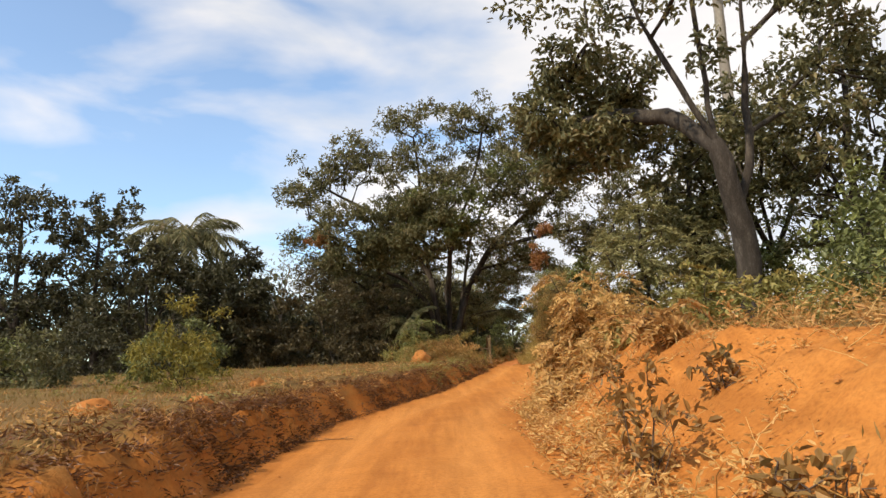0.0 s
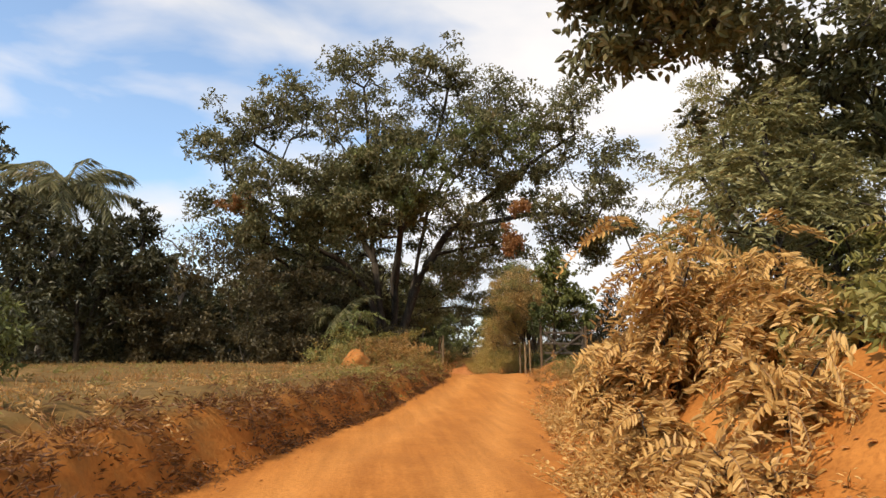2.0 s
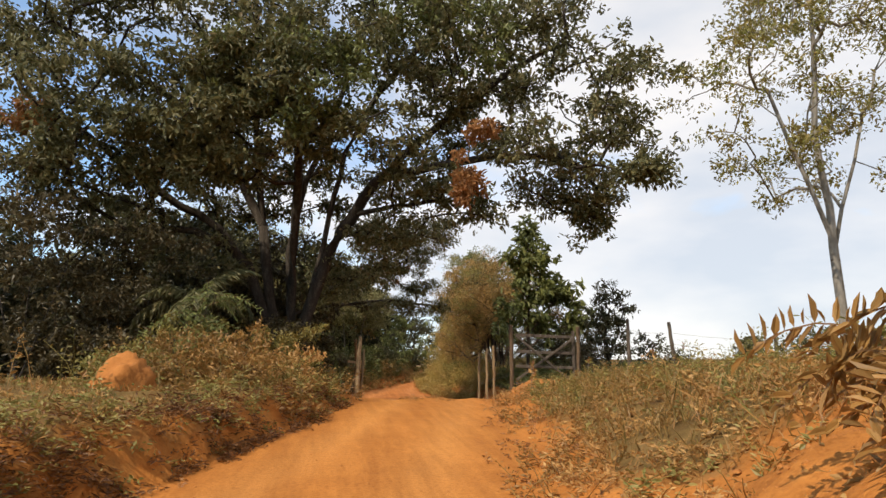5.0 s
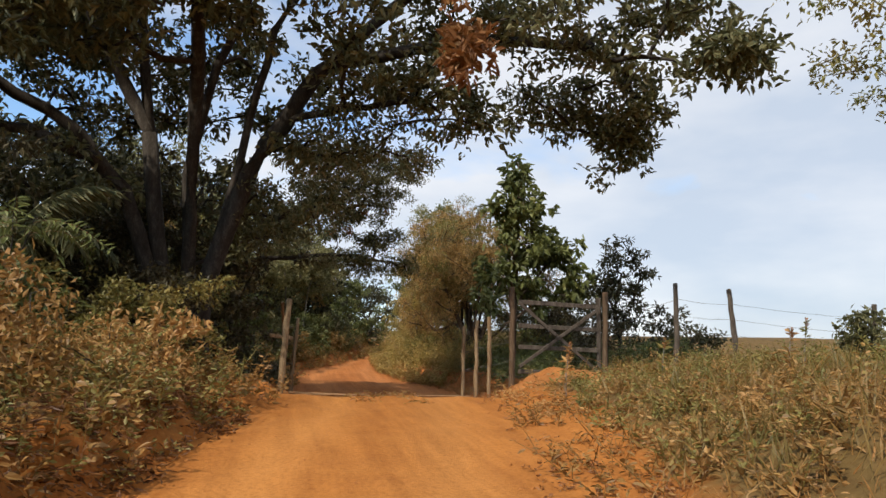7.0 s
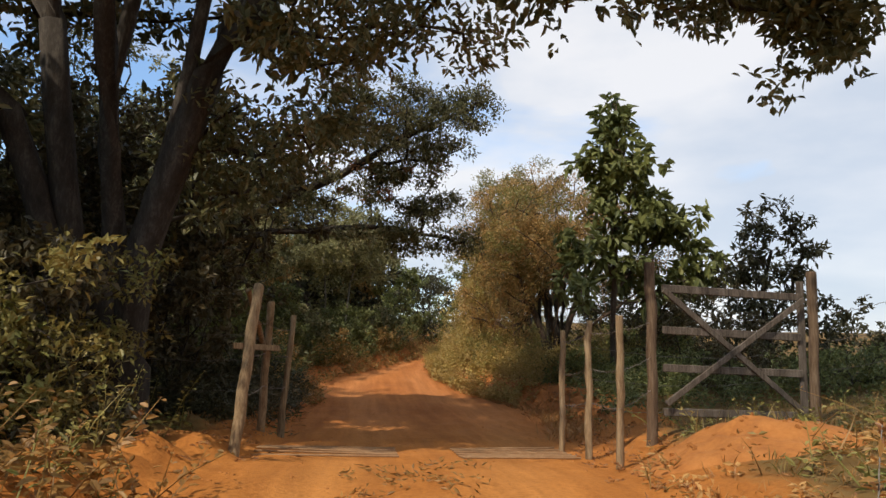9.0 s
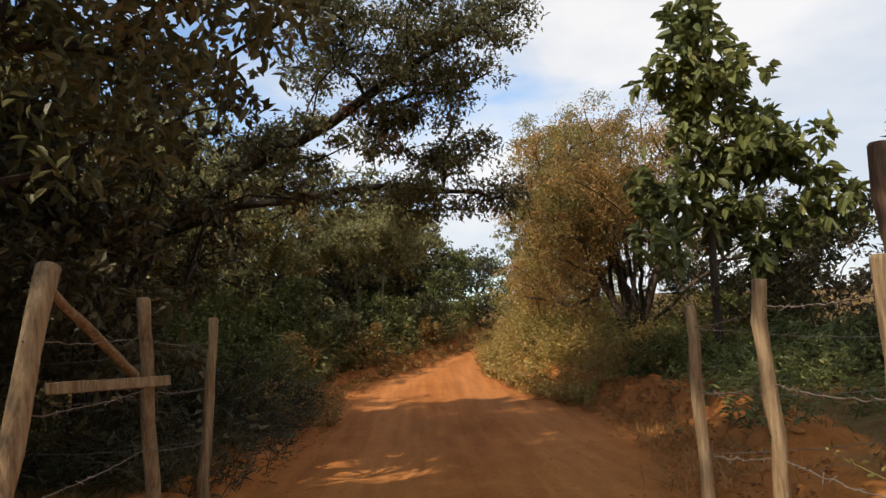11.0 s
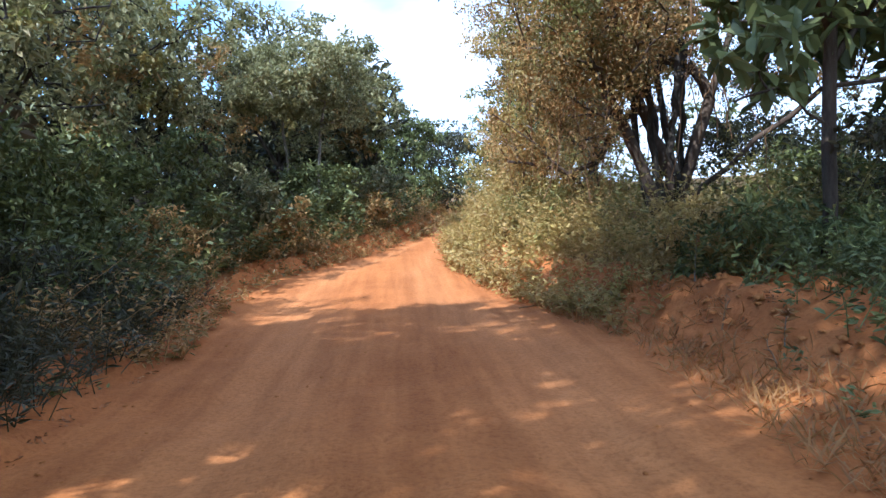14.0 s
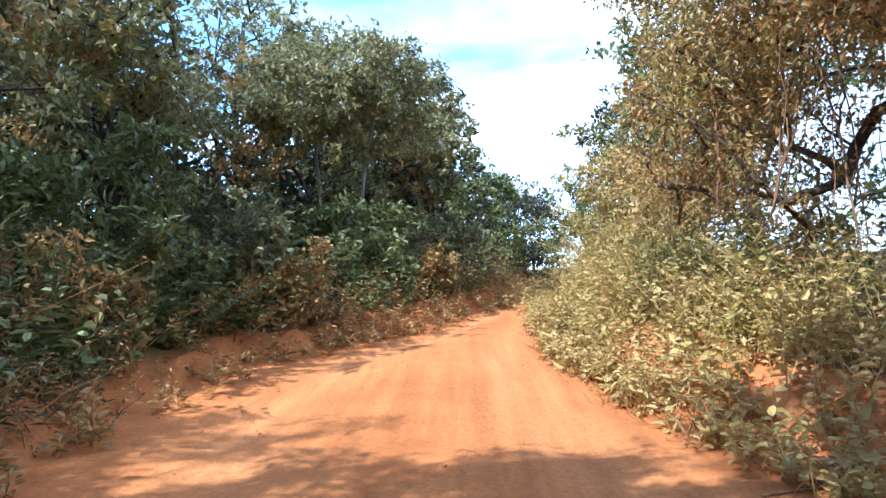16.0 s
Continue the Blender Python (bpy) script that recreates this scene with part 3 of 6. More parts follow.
woody("spreading_tree", "huge multi-stemmed tree with a wide dark crown behind the fence", "tree", GREAT[0], GREAT[1],
      [from_great(st) for st in (
          [(0.7, 39.6, 2.0), (0.85, 39.3, 4.0), (1.6, 38.9, 6.3), (2.5, 38.5, 7.8), (3.6, 37.9, 9.0), (5.0, 37.2, 10.1), (6.6, 36.6, 11.3), (8.2, 36.2, 12.3)],
          [(0.3, 39.6, 2.6), (-0.3, 39.3, 6.0), (-0.7, 39.1, 9.1), (-0.8, 38.5, 12.0), (-1.0, 37.8, 14.8)],
          [(0.55, 39.5, 3.0), (0.35, 39.2, 6.2), (0.8, 39.0, 8.5), (1.4, 38.7, 10.2), (2.3, 38.2, 12.6), (2.8, 37.6, 14.8)],
          [(0.2, 39.5, 3.0), (-0.8, 39.2, 5.8), (-1.6, 38.9, 6.8), (-3.2, 38.4, 7.7), (-5.0, 37.8, 9.0), (-6.8, 37.4, 10.6)],
          [(-0.4, 39.3, 7.0), (-1.8, 38.2, 9.6), (-3.9, 37.4, 10.8), (-5.6, 37.2, 11.8)],
          [(0.5, 39.4, 4.4), (0.6, 38.0, 7.2), (0.7, 36.6, 9.4), (0.5, 35.8, 11.0)],
          [(1.0, 39.2, 4.8), (1.5, 38.8, 7.2), (1.9, 38.6, 9.2), (2.9, 38.4, 11.2), (4.4, 38.0, 13.0), (5.4, 37.8, 14.4)],
          [(3.0, 38.2, 8.4), (4.6, 37.4, 8.6), (6.2, 37.2, 8.9), (8.2, 37.4, 9.1), (9.4, 37.8, 8.8)],
          [(2.2, 38.6, 7.3), (3.4, 38.0, 7.5), (4.8, 37.5, 7.6), (6.0, 37.2, 8.0)])],
      from_great([(-0.2, 37.3, 15.4, 2.6, 2.4, 1.2, 30), (2.4, 37.4, 15.4, 2.2, 2.2, 1.3, 28), (5.2, 37.2, 14.0, 2.0, 2.2, 1.2, 26), (7.8, 36.6, 12.8, 1.8, 2.0, 1.1, 24), (9.7, 36.2, 11.1, 1.3, 1.7, 1.0, 19),
       (8.4, 36.6, 14.1, 1.2, 1.2, 0.8, 12), (9.5, 38.3, 8.0, 0.9, 0.9, 0.75, 18), (8.1, 39.6, 8.7, 1.3, 1.2, 0.85, 15), (8.6, 36.8, 8.9, 1.4, 1.6, 0.8, 12), (9.5, 34.8, 7.9, 0.8, 0.8, 0.35, 10), (9.5, 36.0, 9.6, 1.4, 1.4, 0.8, 13), (6.9, 36.6, 11.2, 1.8, 1.8, 0.9, 18), (9.7, 38.5, 7.35, 0.35, 0.35, 0.35, 5),
       (0.6, 35.8, 11.2, 2.8, 1.6, 1.4, 35), (-2.4, 36.6, 13.2, 2.2, 2.0, 1.2, 26), (-4.4, 37.0, 13.8, 1.7, 1.8, 0.9, 21), (-6.0, 37.2, 12.6, 1.8, 1.8, 0.9, 21), (-7.2, 37.2, 11.4, 1.2, 1.4, 0.6, 14), (-5.2, 37.0, 10.2, 2.0, 1.6, 0.6, 18),
       (3.6, 35.9, 11.6, 2.0, 1.6, 1.2, 24), (4.6, 37.2, 12.6, 2.0, 2.0, 1.0, 21), (1.2, 38.5, 13.4, 3.0, 2.4, 1.4, 32), (-1.2, 38.6, 11.0, 2.2, 2.0, 1.2, 21),
       (0.4, 35.4, 9.0, 2.2, 1.2, 0.9, 24), (2.2, 35.6, 8.8, 1.8, 1.2, 0.8, 18), (-2.2, 36.0, 8.6, 1.6, 1.2, 0.8, 18), (-4.8, 36.6, 8.4, 2.0, 1.5, 0.8, 19), (-6.8, 36.9, 9.4, 1.2, 1.2, 0.5, 10),
       (4.4, 37.0, 8.0, 1.6, 1.4, 0.6, 12), (5.4, 37.4, 7.5, 1.2, 1.2, 0.45, 10), (3.0, 38.6, 6.9, 1.4, 1.4, 0.6, 8), (6.6, 36.2, 8.8, 1.2, 1.2, 0.5, 10), (5.2, 36.4, 10.2, 1.6, 1.5, 0.7, 14),
       (-2.6, 39.6, 6.6, 2.6, 1.4, 1.5, 20), (-5.2, 38.6, 7.0, 2.2, 1.4, 1.3, 16), (-0.6, 40.6, 8.6, 2.8, 1.2, 1.6, 30), (2.6, 40.2, 9.0, 2.4, 1.2, 1.6, 18), (-3.4, 39.6, 9.4, 2.4, 1.4, 1.2, 24), (5.6, 38.4, 10.6, 2.0, 1.4, 1.4, 16), (1.8, 40.4, 6.0, 1.8, 1.0, 1.2, 12), (-1.2, 36.2, 7.9, 2.0, 1.1, 0.7, 22), (-3.6, 37.2, 7.5, 1.6, 1.2, 0.8, 18), (-2.6, 40.4, 9.2, 2.2, 1.2, 1.0, 28), (-3.2, 35.4, 9.4, 2.6, 1.0, 1.1, 34), (-0.8, 34.9, 9.9, 2.0, 0.8, 1.0, 26), (-6.0, 36.4, 8.0, 1.6, 1.2, 0.9, 14), (-1.6, 41.0, 11.0, 3.0, 1.2, 1.6, 34)]),
      0.58, 104, (0.18, 0.082), LEAF_BIG, BARK, 11, trunk_r=0.35, sides=6, thin=0.017, flat=0.5, broad=True, bunch=9,
      fine=from_great([(3.6, 37.8, 6.6, 1.6, 1.2, 0.5, 10), (2.4, 39.2, 5.6, 1.6, 1.0, 0.7, 10)]),
      patches=[(from_great([(0.8, 34.9, 9.8, 2.6, 0.8, 1.5, 22)])[0], LEAF_GREEN, "green_sprays", "lighter green leaf sprays"),
               (from_great([(4.6, 35.4, 12.0, 2.2, 0.8, 1.2, 14)])[0], LEAF_GREEN, "green_sprays", "lighter green leaf sprays"),
               (from_great([(4.75, 33.9, 7.0, 0.22, 0.2, 0.75, 12)])[0], LEAF_DEAD, "dead_branch", "hanging branch of dry orange-brown leaves"),
               (from_great([(5.3, 34.4, 8.5, 0.35, 0.3, 0.3, 6)])[0], LEAF_DEAD, "dead_branch", "hanging branch of dry orange-brown leaves"),
               (from_great([(-5.9, 36.2, 8.9, 0.9, 0.5, 0.4, 9)])[0], LEAF_DEAD, "dead_branch", "hanging branch of dry orange-brown leaves")])

# ---- tall tree on the cut bank ----
woody("bank_tree", "tall forked tree with grey bark on the cut bank", "tree", 5.85, 14.9,
      [[(0, 0, 0), (0.03, 0, 1.3), (-0.15, -0.1, 2.5), (-0.45, -0.3, 3.7), (-0.95, -0.1, 5.0), (-1.5, 0.2, 6.6), (-1.8, 0.3, 7.8)],
       [(-0.1, -0.05, 2.2), (0.35, 0.1, 3.3), (0.55, 0.2, 5.2), (0.7, 0.1, 7.4)],
       [(-0.4, -0.25, 3.5), (-0.4, -0.1, 5.0), (-0.3, 0.0, 7.6)],
       [(-0.4, -0.25, 3.6), (-0.9, 0.9, 4.7), (-1.7, 1.8, 5.1), (-2.8, 2.1, 5.0)]],
      [(-0.3, 0.2, 7.6, 3.3, 3.0, 1.9, 30), (-2.6, 2.1, 4.5, 1.2, 1.0, 0.7, 18), (-1.2, 3.0, 5.3, 1.2, 1.0, 0.8, 15), (-3.3, 1.7, 5.4, 0.8, 0.8, 0.7, 10), (-2.4, 2.2, 6.1, 1.4, 1.2, 0.8, 16), (2.6, 0.5, 5.4, 1.6, 1.8, 1.4, 9)],
      0.60, 170, (0.17, 0.08), LEAF_BIG, BARK, 12, trunk_r=0.24, sides=8, flat=0.5, thin=0.015, broad=True)

BUSHES = [
    # name, label, x, y, half-width, height, leaf material, leaf size, leaves per clump, clumps, seed
    ("bank_bush", "yellow-green bush on the bank", 4.2, 11.8, 0.9, 1.0, LEAF_OLIVE, (0.10, 0.05), 100, 34, 46),
    ("bank_bush", "green bush on the bank", 5.6, 10.0, 1.2, 1.3, LEAF_GREEN, (0.10, 0.05), 110, 46, 47),
    ("bank_bush", "yellow-green bush on the bank", 3.4, 14.0, 0.8, 0.9, LEAF_OLIVE, (0.10, 0.05), 100, 30, 48),
    ("bank_bush", "green bush on the bank", 6.4, 12.0, 1.1, 1.6, LEAF_GREEN, (0.11, 0.055), 110, 40, 39),
    ("bank_bush", "dark green bush behind the bank", 8.2, 13.5, 1.7, 3.0, LEAF_GREEN, (0.12, 0.06), 130, 62, 49),
    ("bank_bush", "dark green bush behind the bank", 7.6, 17.9, 1.5, 2.6, LEAF_GREEN, (0.10, 0.05), 170, 60, 50),
    ("bank_bush", "dark green bush behind the bank", 8.0, 21.0, 1.7, 3.2, LEAF_BIG, (0.15, 0.08), 120, 70, 38),
    ("bank_bush", "yellow-green bush on the bank", 5.9, 21.7, 0.8, 0.7, LEAF_DUSTY, (0.065, 0.026), 110, 34, 51),
    ("bank_bush", "yellow-green bush on the bank", 8.4, 25.5, 0.9, 0.9, LEAF_OLIVE, (0.10, 0.05), 80, 26, 37),
    ("yellow_bush", "rounded bush with yellow-green leaves on the grass", -4.95, 14.7, 0.9, 1.6, LEAF_YELLOW, (0.09, 0.03), 170, 46, 52),
    ("weed_heap", "heap of dusty orange weeds beside the road", 0.0, 30.9, 1.2, 1.1, LEAF_WEED, (0.075, 0.035), 170, 74, 53),
    ("weed_heap", "heap of dusty olive weeds beside the road", -1.2, 32.6, 1.5, 1.25, LEAF_OLIVE, (0.085, 0.04), 150, 75, 54),
    ("weed_heap", "heap of dusty orange weeds beside the road", 0.85, 33.4, 0.95, 1.05, LEAF_DUSTY, (0.085, 0.04), 130, 44, 36),
    ("weed_heap", "tall heap of olive weeds under the great tree", 0.3, 36.3, 1.1, 2.0, LEAF_OLIVE, (0.085, 0.042), 150, 76, 35),
    ("weed_heap", "tall heap of olive weeds under the great tree", -1.3, 35.2, 1.3, 1.7, LEAF_OLIVE, (0.085, 0.042), 140, 76, 170),
    ("weed_heap", "leafy olive creepers heaped below the great tree", 0.25, 38.2, 1.0, 2.2, LEAF_OLIVE, (0.075, 0.038), 170, 60, 171),
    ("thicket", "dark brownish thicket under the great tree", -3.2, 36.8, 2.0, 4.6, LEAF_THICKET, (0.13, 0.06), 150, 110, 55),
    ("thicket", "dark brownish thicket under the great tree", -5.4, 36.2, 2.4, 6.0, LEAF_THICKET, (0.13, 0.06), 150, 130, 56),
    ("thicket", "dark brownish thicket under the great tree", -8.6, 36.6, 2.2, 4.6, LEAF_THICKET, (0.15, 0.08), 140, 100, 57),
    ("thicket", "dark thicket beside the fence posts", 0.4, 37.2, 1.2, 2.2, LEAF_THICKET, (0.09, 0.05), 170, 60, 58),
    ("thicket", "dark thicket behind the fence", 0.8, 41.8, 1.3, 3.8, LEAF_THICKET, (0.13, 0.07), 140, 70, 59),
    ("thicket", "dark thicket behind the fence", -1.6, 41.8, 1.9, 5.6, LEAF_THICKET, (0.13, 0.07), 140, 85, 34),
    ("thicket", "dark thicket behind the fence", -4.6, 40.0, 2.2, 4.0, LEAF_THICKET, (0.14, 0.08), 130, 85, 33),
    # LEAF_DARK on these two puts the great tree's shade into their leaves.
    ("verge_bush", "green bush on the verge, leaves darkened for shade", 0.9, 44.8, 1.1, 1.1, LEAF_DARK, (0.11, 0.04), 140, 55, 60),
    ("verge_bush", "green bush on the verge, leaves darkened for shade", 0.9, 47.4, 1.2, 1.3, LEAF_DARK, (0.11, 0.04), 140, 55, 32),
    ("verge_bush", "dense green undergrowth at the forest's edge", -0.4, 49.6, 1.6, 2.8, LEAF_GREEN, (0.13, 0.065), 150, 85, 61),
    ("verge_bush", "dense green undergrowth at the forest's edge", 0.3, 52.6, 1.5, 3.0, LEAF_GREEN, (0.13, 0.065), 150, 80, 31),
    ("verge_bush", "green and brown bush along the track", 1.5, 54.4, 1.3, 2.3, LEAF_BIG, (0.13, 0.065), 140, 65, 62),
    ("verge_bush", "green and brown bush along the track", 3.0, 56.6, 1.2, 2.0, LEAF_GREEN, (0.13, 0.065), 130, 60, 63),
    ("verge_bush", "green and brown bush along the track", 4.6, 60.0, 1.2, 2.2, LEAF_BIG, (0.13, 0.07), 120, 55, 64),
    ("verge_bush", "green and brown bush along the track", 5.6, 63.5, 1.3, 2.6, LEAF_GREEN, (0.14, 0.07), 110, 55, 30),
    ("hedge_bush", "yellow-green creeper-covered bush at the road's edge", 8.1, 55.0, 1.3, 2.6, LEAF_HEDGE, (0.086, 0.042), 187, 75, 67),
    ("hedge_bush", "dense creeper-covered bush at the road's edge", 8.4, 58.6, 1.4, 2.8, LEAF_HEDGE, (0.094, 0.046), 175, 75, 29),
    ("hedge_bush", "dense creeper-covered bush at the road's edge", 9.4, 63.0, 1.6, 3.4, LEAF_HEDGE, (0.101, 0.049), 150, 70, 28),
    ("hedge_bush", "bush overhanging the undercut bank", 8.5, 47.2, 0.75, 0.95, LEAF_HEDGE, (0.070, 0.034), 175, 44, 155),
    ("hedge_bush", "green bush on the shaded bank", 9.0, 46.8, 1.1, 1.0, LEAF_GREEN, (0.11, 0.045), 150, 60, 68),
    ("hedge_bush", "green bush on the shaded bank", 10.4, 44.4, 1.5, 1.0, LEAF_GREEN, (0.11, 0.045), 140, 65, 69),
    ("hedge_bush", "green bush beside the field", 12.4, 42.2, 1.7, 0.9, LEAF_GREEN, (0.11, 0.045), 130, 65, 27),
    ("hedge_bush", "leafy bush beside the field", 11.8, 48.8, 1.8, 1.8, LEAF_GREEN, (0.12, 0.06), 120, 65, 70),
    ("verge_bush", "dry brown bush at the foot of the forest", 1.0, 51.2, 0.9, 1.3, LEAF_BROWN, (0.09, 0.045), 130, 50, 156),
    ("verge_bush", "dry brown bush at the foot of the forest", 2.6, 54.0, 0.8, 1.2, LEAF_BROWN, (0.09, 0.045), 130, 46, 157),
    ("verge_bush", "dry brown bush at the foot of the forest", 4.2, 57.2, 0.8, 1.3, LEAF_BROWN, (0.10, 0.05), 120, 46, 158),
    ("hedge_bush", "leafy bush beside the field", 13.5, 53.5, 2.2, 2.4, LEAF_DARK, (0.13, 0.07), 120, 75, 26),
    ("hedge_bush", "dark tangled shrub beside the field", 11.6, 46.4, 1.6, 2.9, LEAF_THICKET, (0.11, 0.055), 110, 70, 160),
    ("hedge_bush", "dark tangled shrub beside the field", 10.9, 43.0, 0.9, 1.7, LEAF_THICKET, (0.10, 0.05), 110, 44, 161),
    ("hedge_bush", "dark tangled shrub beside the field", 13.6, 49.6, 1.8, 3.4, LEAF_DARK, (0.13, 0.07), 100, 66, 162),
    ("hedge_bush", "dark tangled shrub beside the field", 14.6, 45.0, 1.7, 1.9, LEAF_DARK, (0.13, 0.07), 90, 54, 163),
    ("field_shrub", "small dark shrub at the field's edge", 15.5, 37.0, 1.0, 1.3, LEAF_BIG, (0.11, 0.055), 90, 30, 71),
    ("field_shrub", "small dark shrub at the field's edge", 12.8, 35.6, 0.7, 0.95, LEAF_BIG, (0.11, 0.055), 90, 24, 72),
    ("low_shrub", "green shrub below the tree line", -8.0, 21.0, 1.0, 1.7, LEAF_GREEN, (0.11, 0.05), 120, 45, 73),
    ("low_shrub", "green shrub below the tree line", -10.5, 19.5, 1.0, 1.7, LEAF_BIG, (0.11, 0.05), 120, 45, 74),
    ("low_shrub", "green shrub below the tree line", -13.5, 22.0, 1.4, 1.9, LEAF_GREEN, (0.12, 0.055), 120, 50, 75),
    ("low_shrub", "green shrub below the tree line", -17.5, 24.0, 1.6, 2.0, LEAF_BIG, (0.12, 0.055), 110, 50, 76),
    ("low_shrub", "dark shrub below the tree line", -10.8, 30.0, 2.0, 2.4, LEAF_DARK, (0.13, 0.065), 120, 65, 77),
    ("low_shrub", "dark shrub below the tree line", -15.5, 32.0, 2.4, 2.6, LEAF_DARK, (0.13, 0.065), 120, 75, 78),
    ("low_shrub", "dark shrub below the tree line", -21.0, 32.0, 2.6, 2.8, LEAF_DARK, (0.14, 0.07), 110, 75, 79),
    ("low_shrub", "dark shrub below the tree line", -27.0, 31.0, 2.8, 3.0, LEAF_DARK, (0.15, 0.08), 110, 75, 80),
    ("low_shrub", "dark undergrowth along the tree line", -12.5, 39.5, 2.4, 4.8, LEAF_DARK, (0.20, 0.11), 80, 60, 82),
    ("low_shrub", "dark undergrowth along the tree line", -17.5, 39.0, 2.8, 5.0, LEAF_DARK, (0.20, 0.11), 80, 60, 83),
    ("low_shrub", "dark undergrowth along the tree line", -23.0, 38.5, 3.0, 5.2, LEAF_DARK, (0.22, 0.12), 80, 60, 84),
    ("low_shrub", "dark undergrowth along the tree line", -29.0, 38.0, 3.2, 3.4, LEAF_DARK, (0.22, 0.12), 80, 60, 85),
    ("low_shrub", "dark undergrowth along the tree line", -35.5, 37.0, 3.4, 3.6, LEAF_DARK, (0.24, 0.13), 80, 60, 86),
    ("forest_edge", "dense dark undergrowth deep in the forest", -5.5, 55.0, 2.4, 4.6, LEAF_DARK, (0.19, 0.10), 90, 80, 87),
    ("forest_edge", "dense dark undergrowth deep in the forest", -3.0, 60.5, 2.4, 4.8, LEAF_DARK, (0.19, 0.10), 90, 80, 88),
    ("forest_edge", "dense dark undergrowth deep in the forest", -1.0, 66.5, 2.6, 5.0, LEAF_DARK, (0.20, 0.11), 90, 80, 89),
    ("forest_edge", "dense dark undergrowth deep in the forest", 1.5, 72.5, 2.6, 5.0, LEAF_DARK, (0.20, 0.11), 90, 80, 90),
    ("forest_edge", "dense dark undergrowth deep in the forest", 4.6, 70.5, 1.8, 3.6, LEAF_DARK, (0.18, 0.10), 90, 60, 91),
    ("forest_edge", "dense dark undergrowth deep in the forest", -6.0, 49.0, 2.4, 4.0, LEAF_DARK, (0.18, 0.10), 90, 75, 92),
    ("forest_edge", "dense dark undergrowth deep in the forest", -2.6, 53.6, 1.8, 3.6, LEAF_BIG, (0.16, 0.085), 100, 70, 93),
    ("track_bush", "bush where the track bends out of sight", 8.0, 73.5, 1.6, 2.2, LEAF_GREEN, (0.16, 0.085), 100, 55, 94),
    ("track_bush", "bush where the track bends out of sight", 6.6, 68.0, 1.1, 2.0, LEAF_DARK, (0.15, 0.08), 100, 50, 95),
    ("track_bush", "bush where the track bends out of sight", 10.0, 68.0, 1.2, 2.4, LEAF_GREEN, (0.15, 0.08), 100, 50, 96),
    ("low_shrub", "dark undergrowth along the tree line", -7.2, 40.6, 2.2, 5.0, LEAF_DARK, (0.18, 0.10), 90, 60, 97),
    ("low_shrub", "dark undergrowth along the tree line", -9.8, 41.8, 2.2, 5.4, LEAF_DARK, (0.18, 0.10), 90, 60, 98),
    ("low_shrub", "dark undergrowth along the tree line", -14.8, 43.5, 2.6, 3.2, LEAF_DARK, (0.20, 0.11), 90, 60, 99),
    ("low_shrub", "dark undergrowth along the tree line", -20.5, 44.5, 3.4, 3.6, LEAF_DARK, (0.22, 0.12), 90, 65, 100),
    ("low_shrub", "pale-leaved sapling on the grass", -6.4, 20.4, 0.6, 1.7, LEAF_GREEN, (0.13, 0.05), 90, 24, 81),
]
for name, lab, x, y, w, h, mat, lf, per, n, seed in BUSHES:
    r = np.random.RandomState(seed + 900)
    feather = (0.17 * w + 0.12, 9, 6) if name == "roadside_shrub" else None
    lumpy = [(0, 0, 0.34 * h, w, w, 0.34 * h, int(n * 0.40)), (0, 0, 0.14 * h, 1.05 * w, 1.05 * w, 0.14 * h, int(n * 0.14))]
    for k in range(6):
        a, d, s = k * 1.05 + r.uniform(-0.4, 0.4), r.uniform(0.25, 0.75) * w, r.uniform(0.22, 0.45)
        lumpy.append((d * math.cos(a), d * math.sin(a), h * r.uniform(0.40, 0.88) - 0.10 * d, s * w, s * w, h * r.uniform(0.10, 0.24), max(3, int(n * 0.46 / 6))))
    woody(name, lab, "shrub", x, y, [[(0, 0, 0), (0.02, 0, 0.25 * h), (0.05, 0.05, 0.5 * h)], [(0, 0, 0.05), (0.3 * w, 0.1, 0.45 * h)], [(0, 0, 0.05), (-0.3 * w, -0.1, 0.45 * h)]],
          lumpy, 0.15 * w + 0.10, int(per * (0.44 if x > -7 else 0.33)), (lf[0] * (1.17 if x > -7 else 1.45), lf[1] * (1.17 if x > -7 else 1.45)), mat, BARK, seed, flat=0.5, sides=3, thin=0.006, feather=feather)

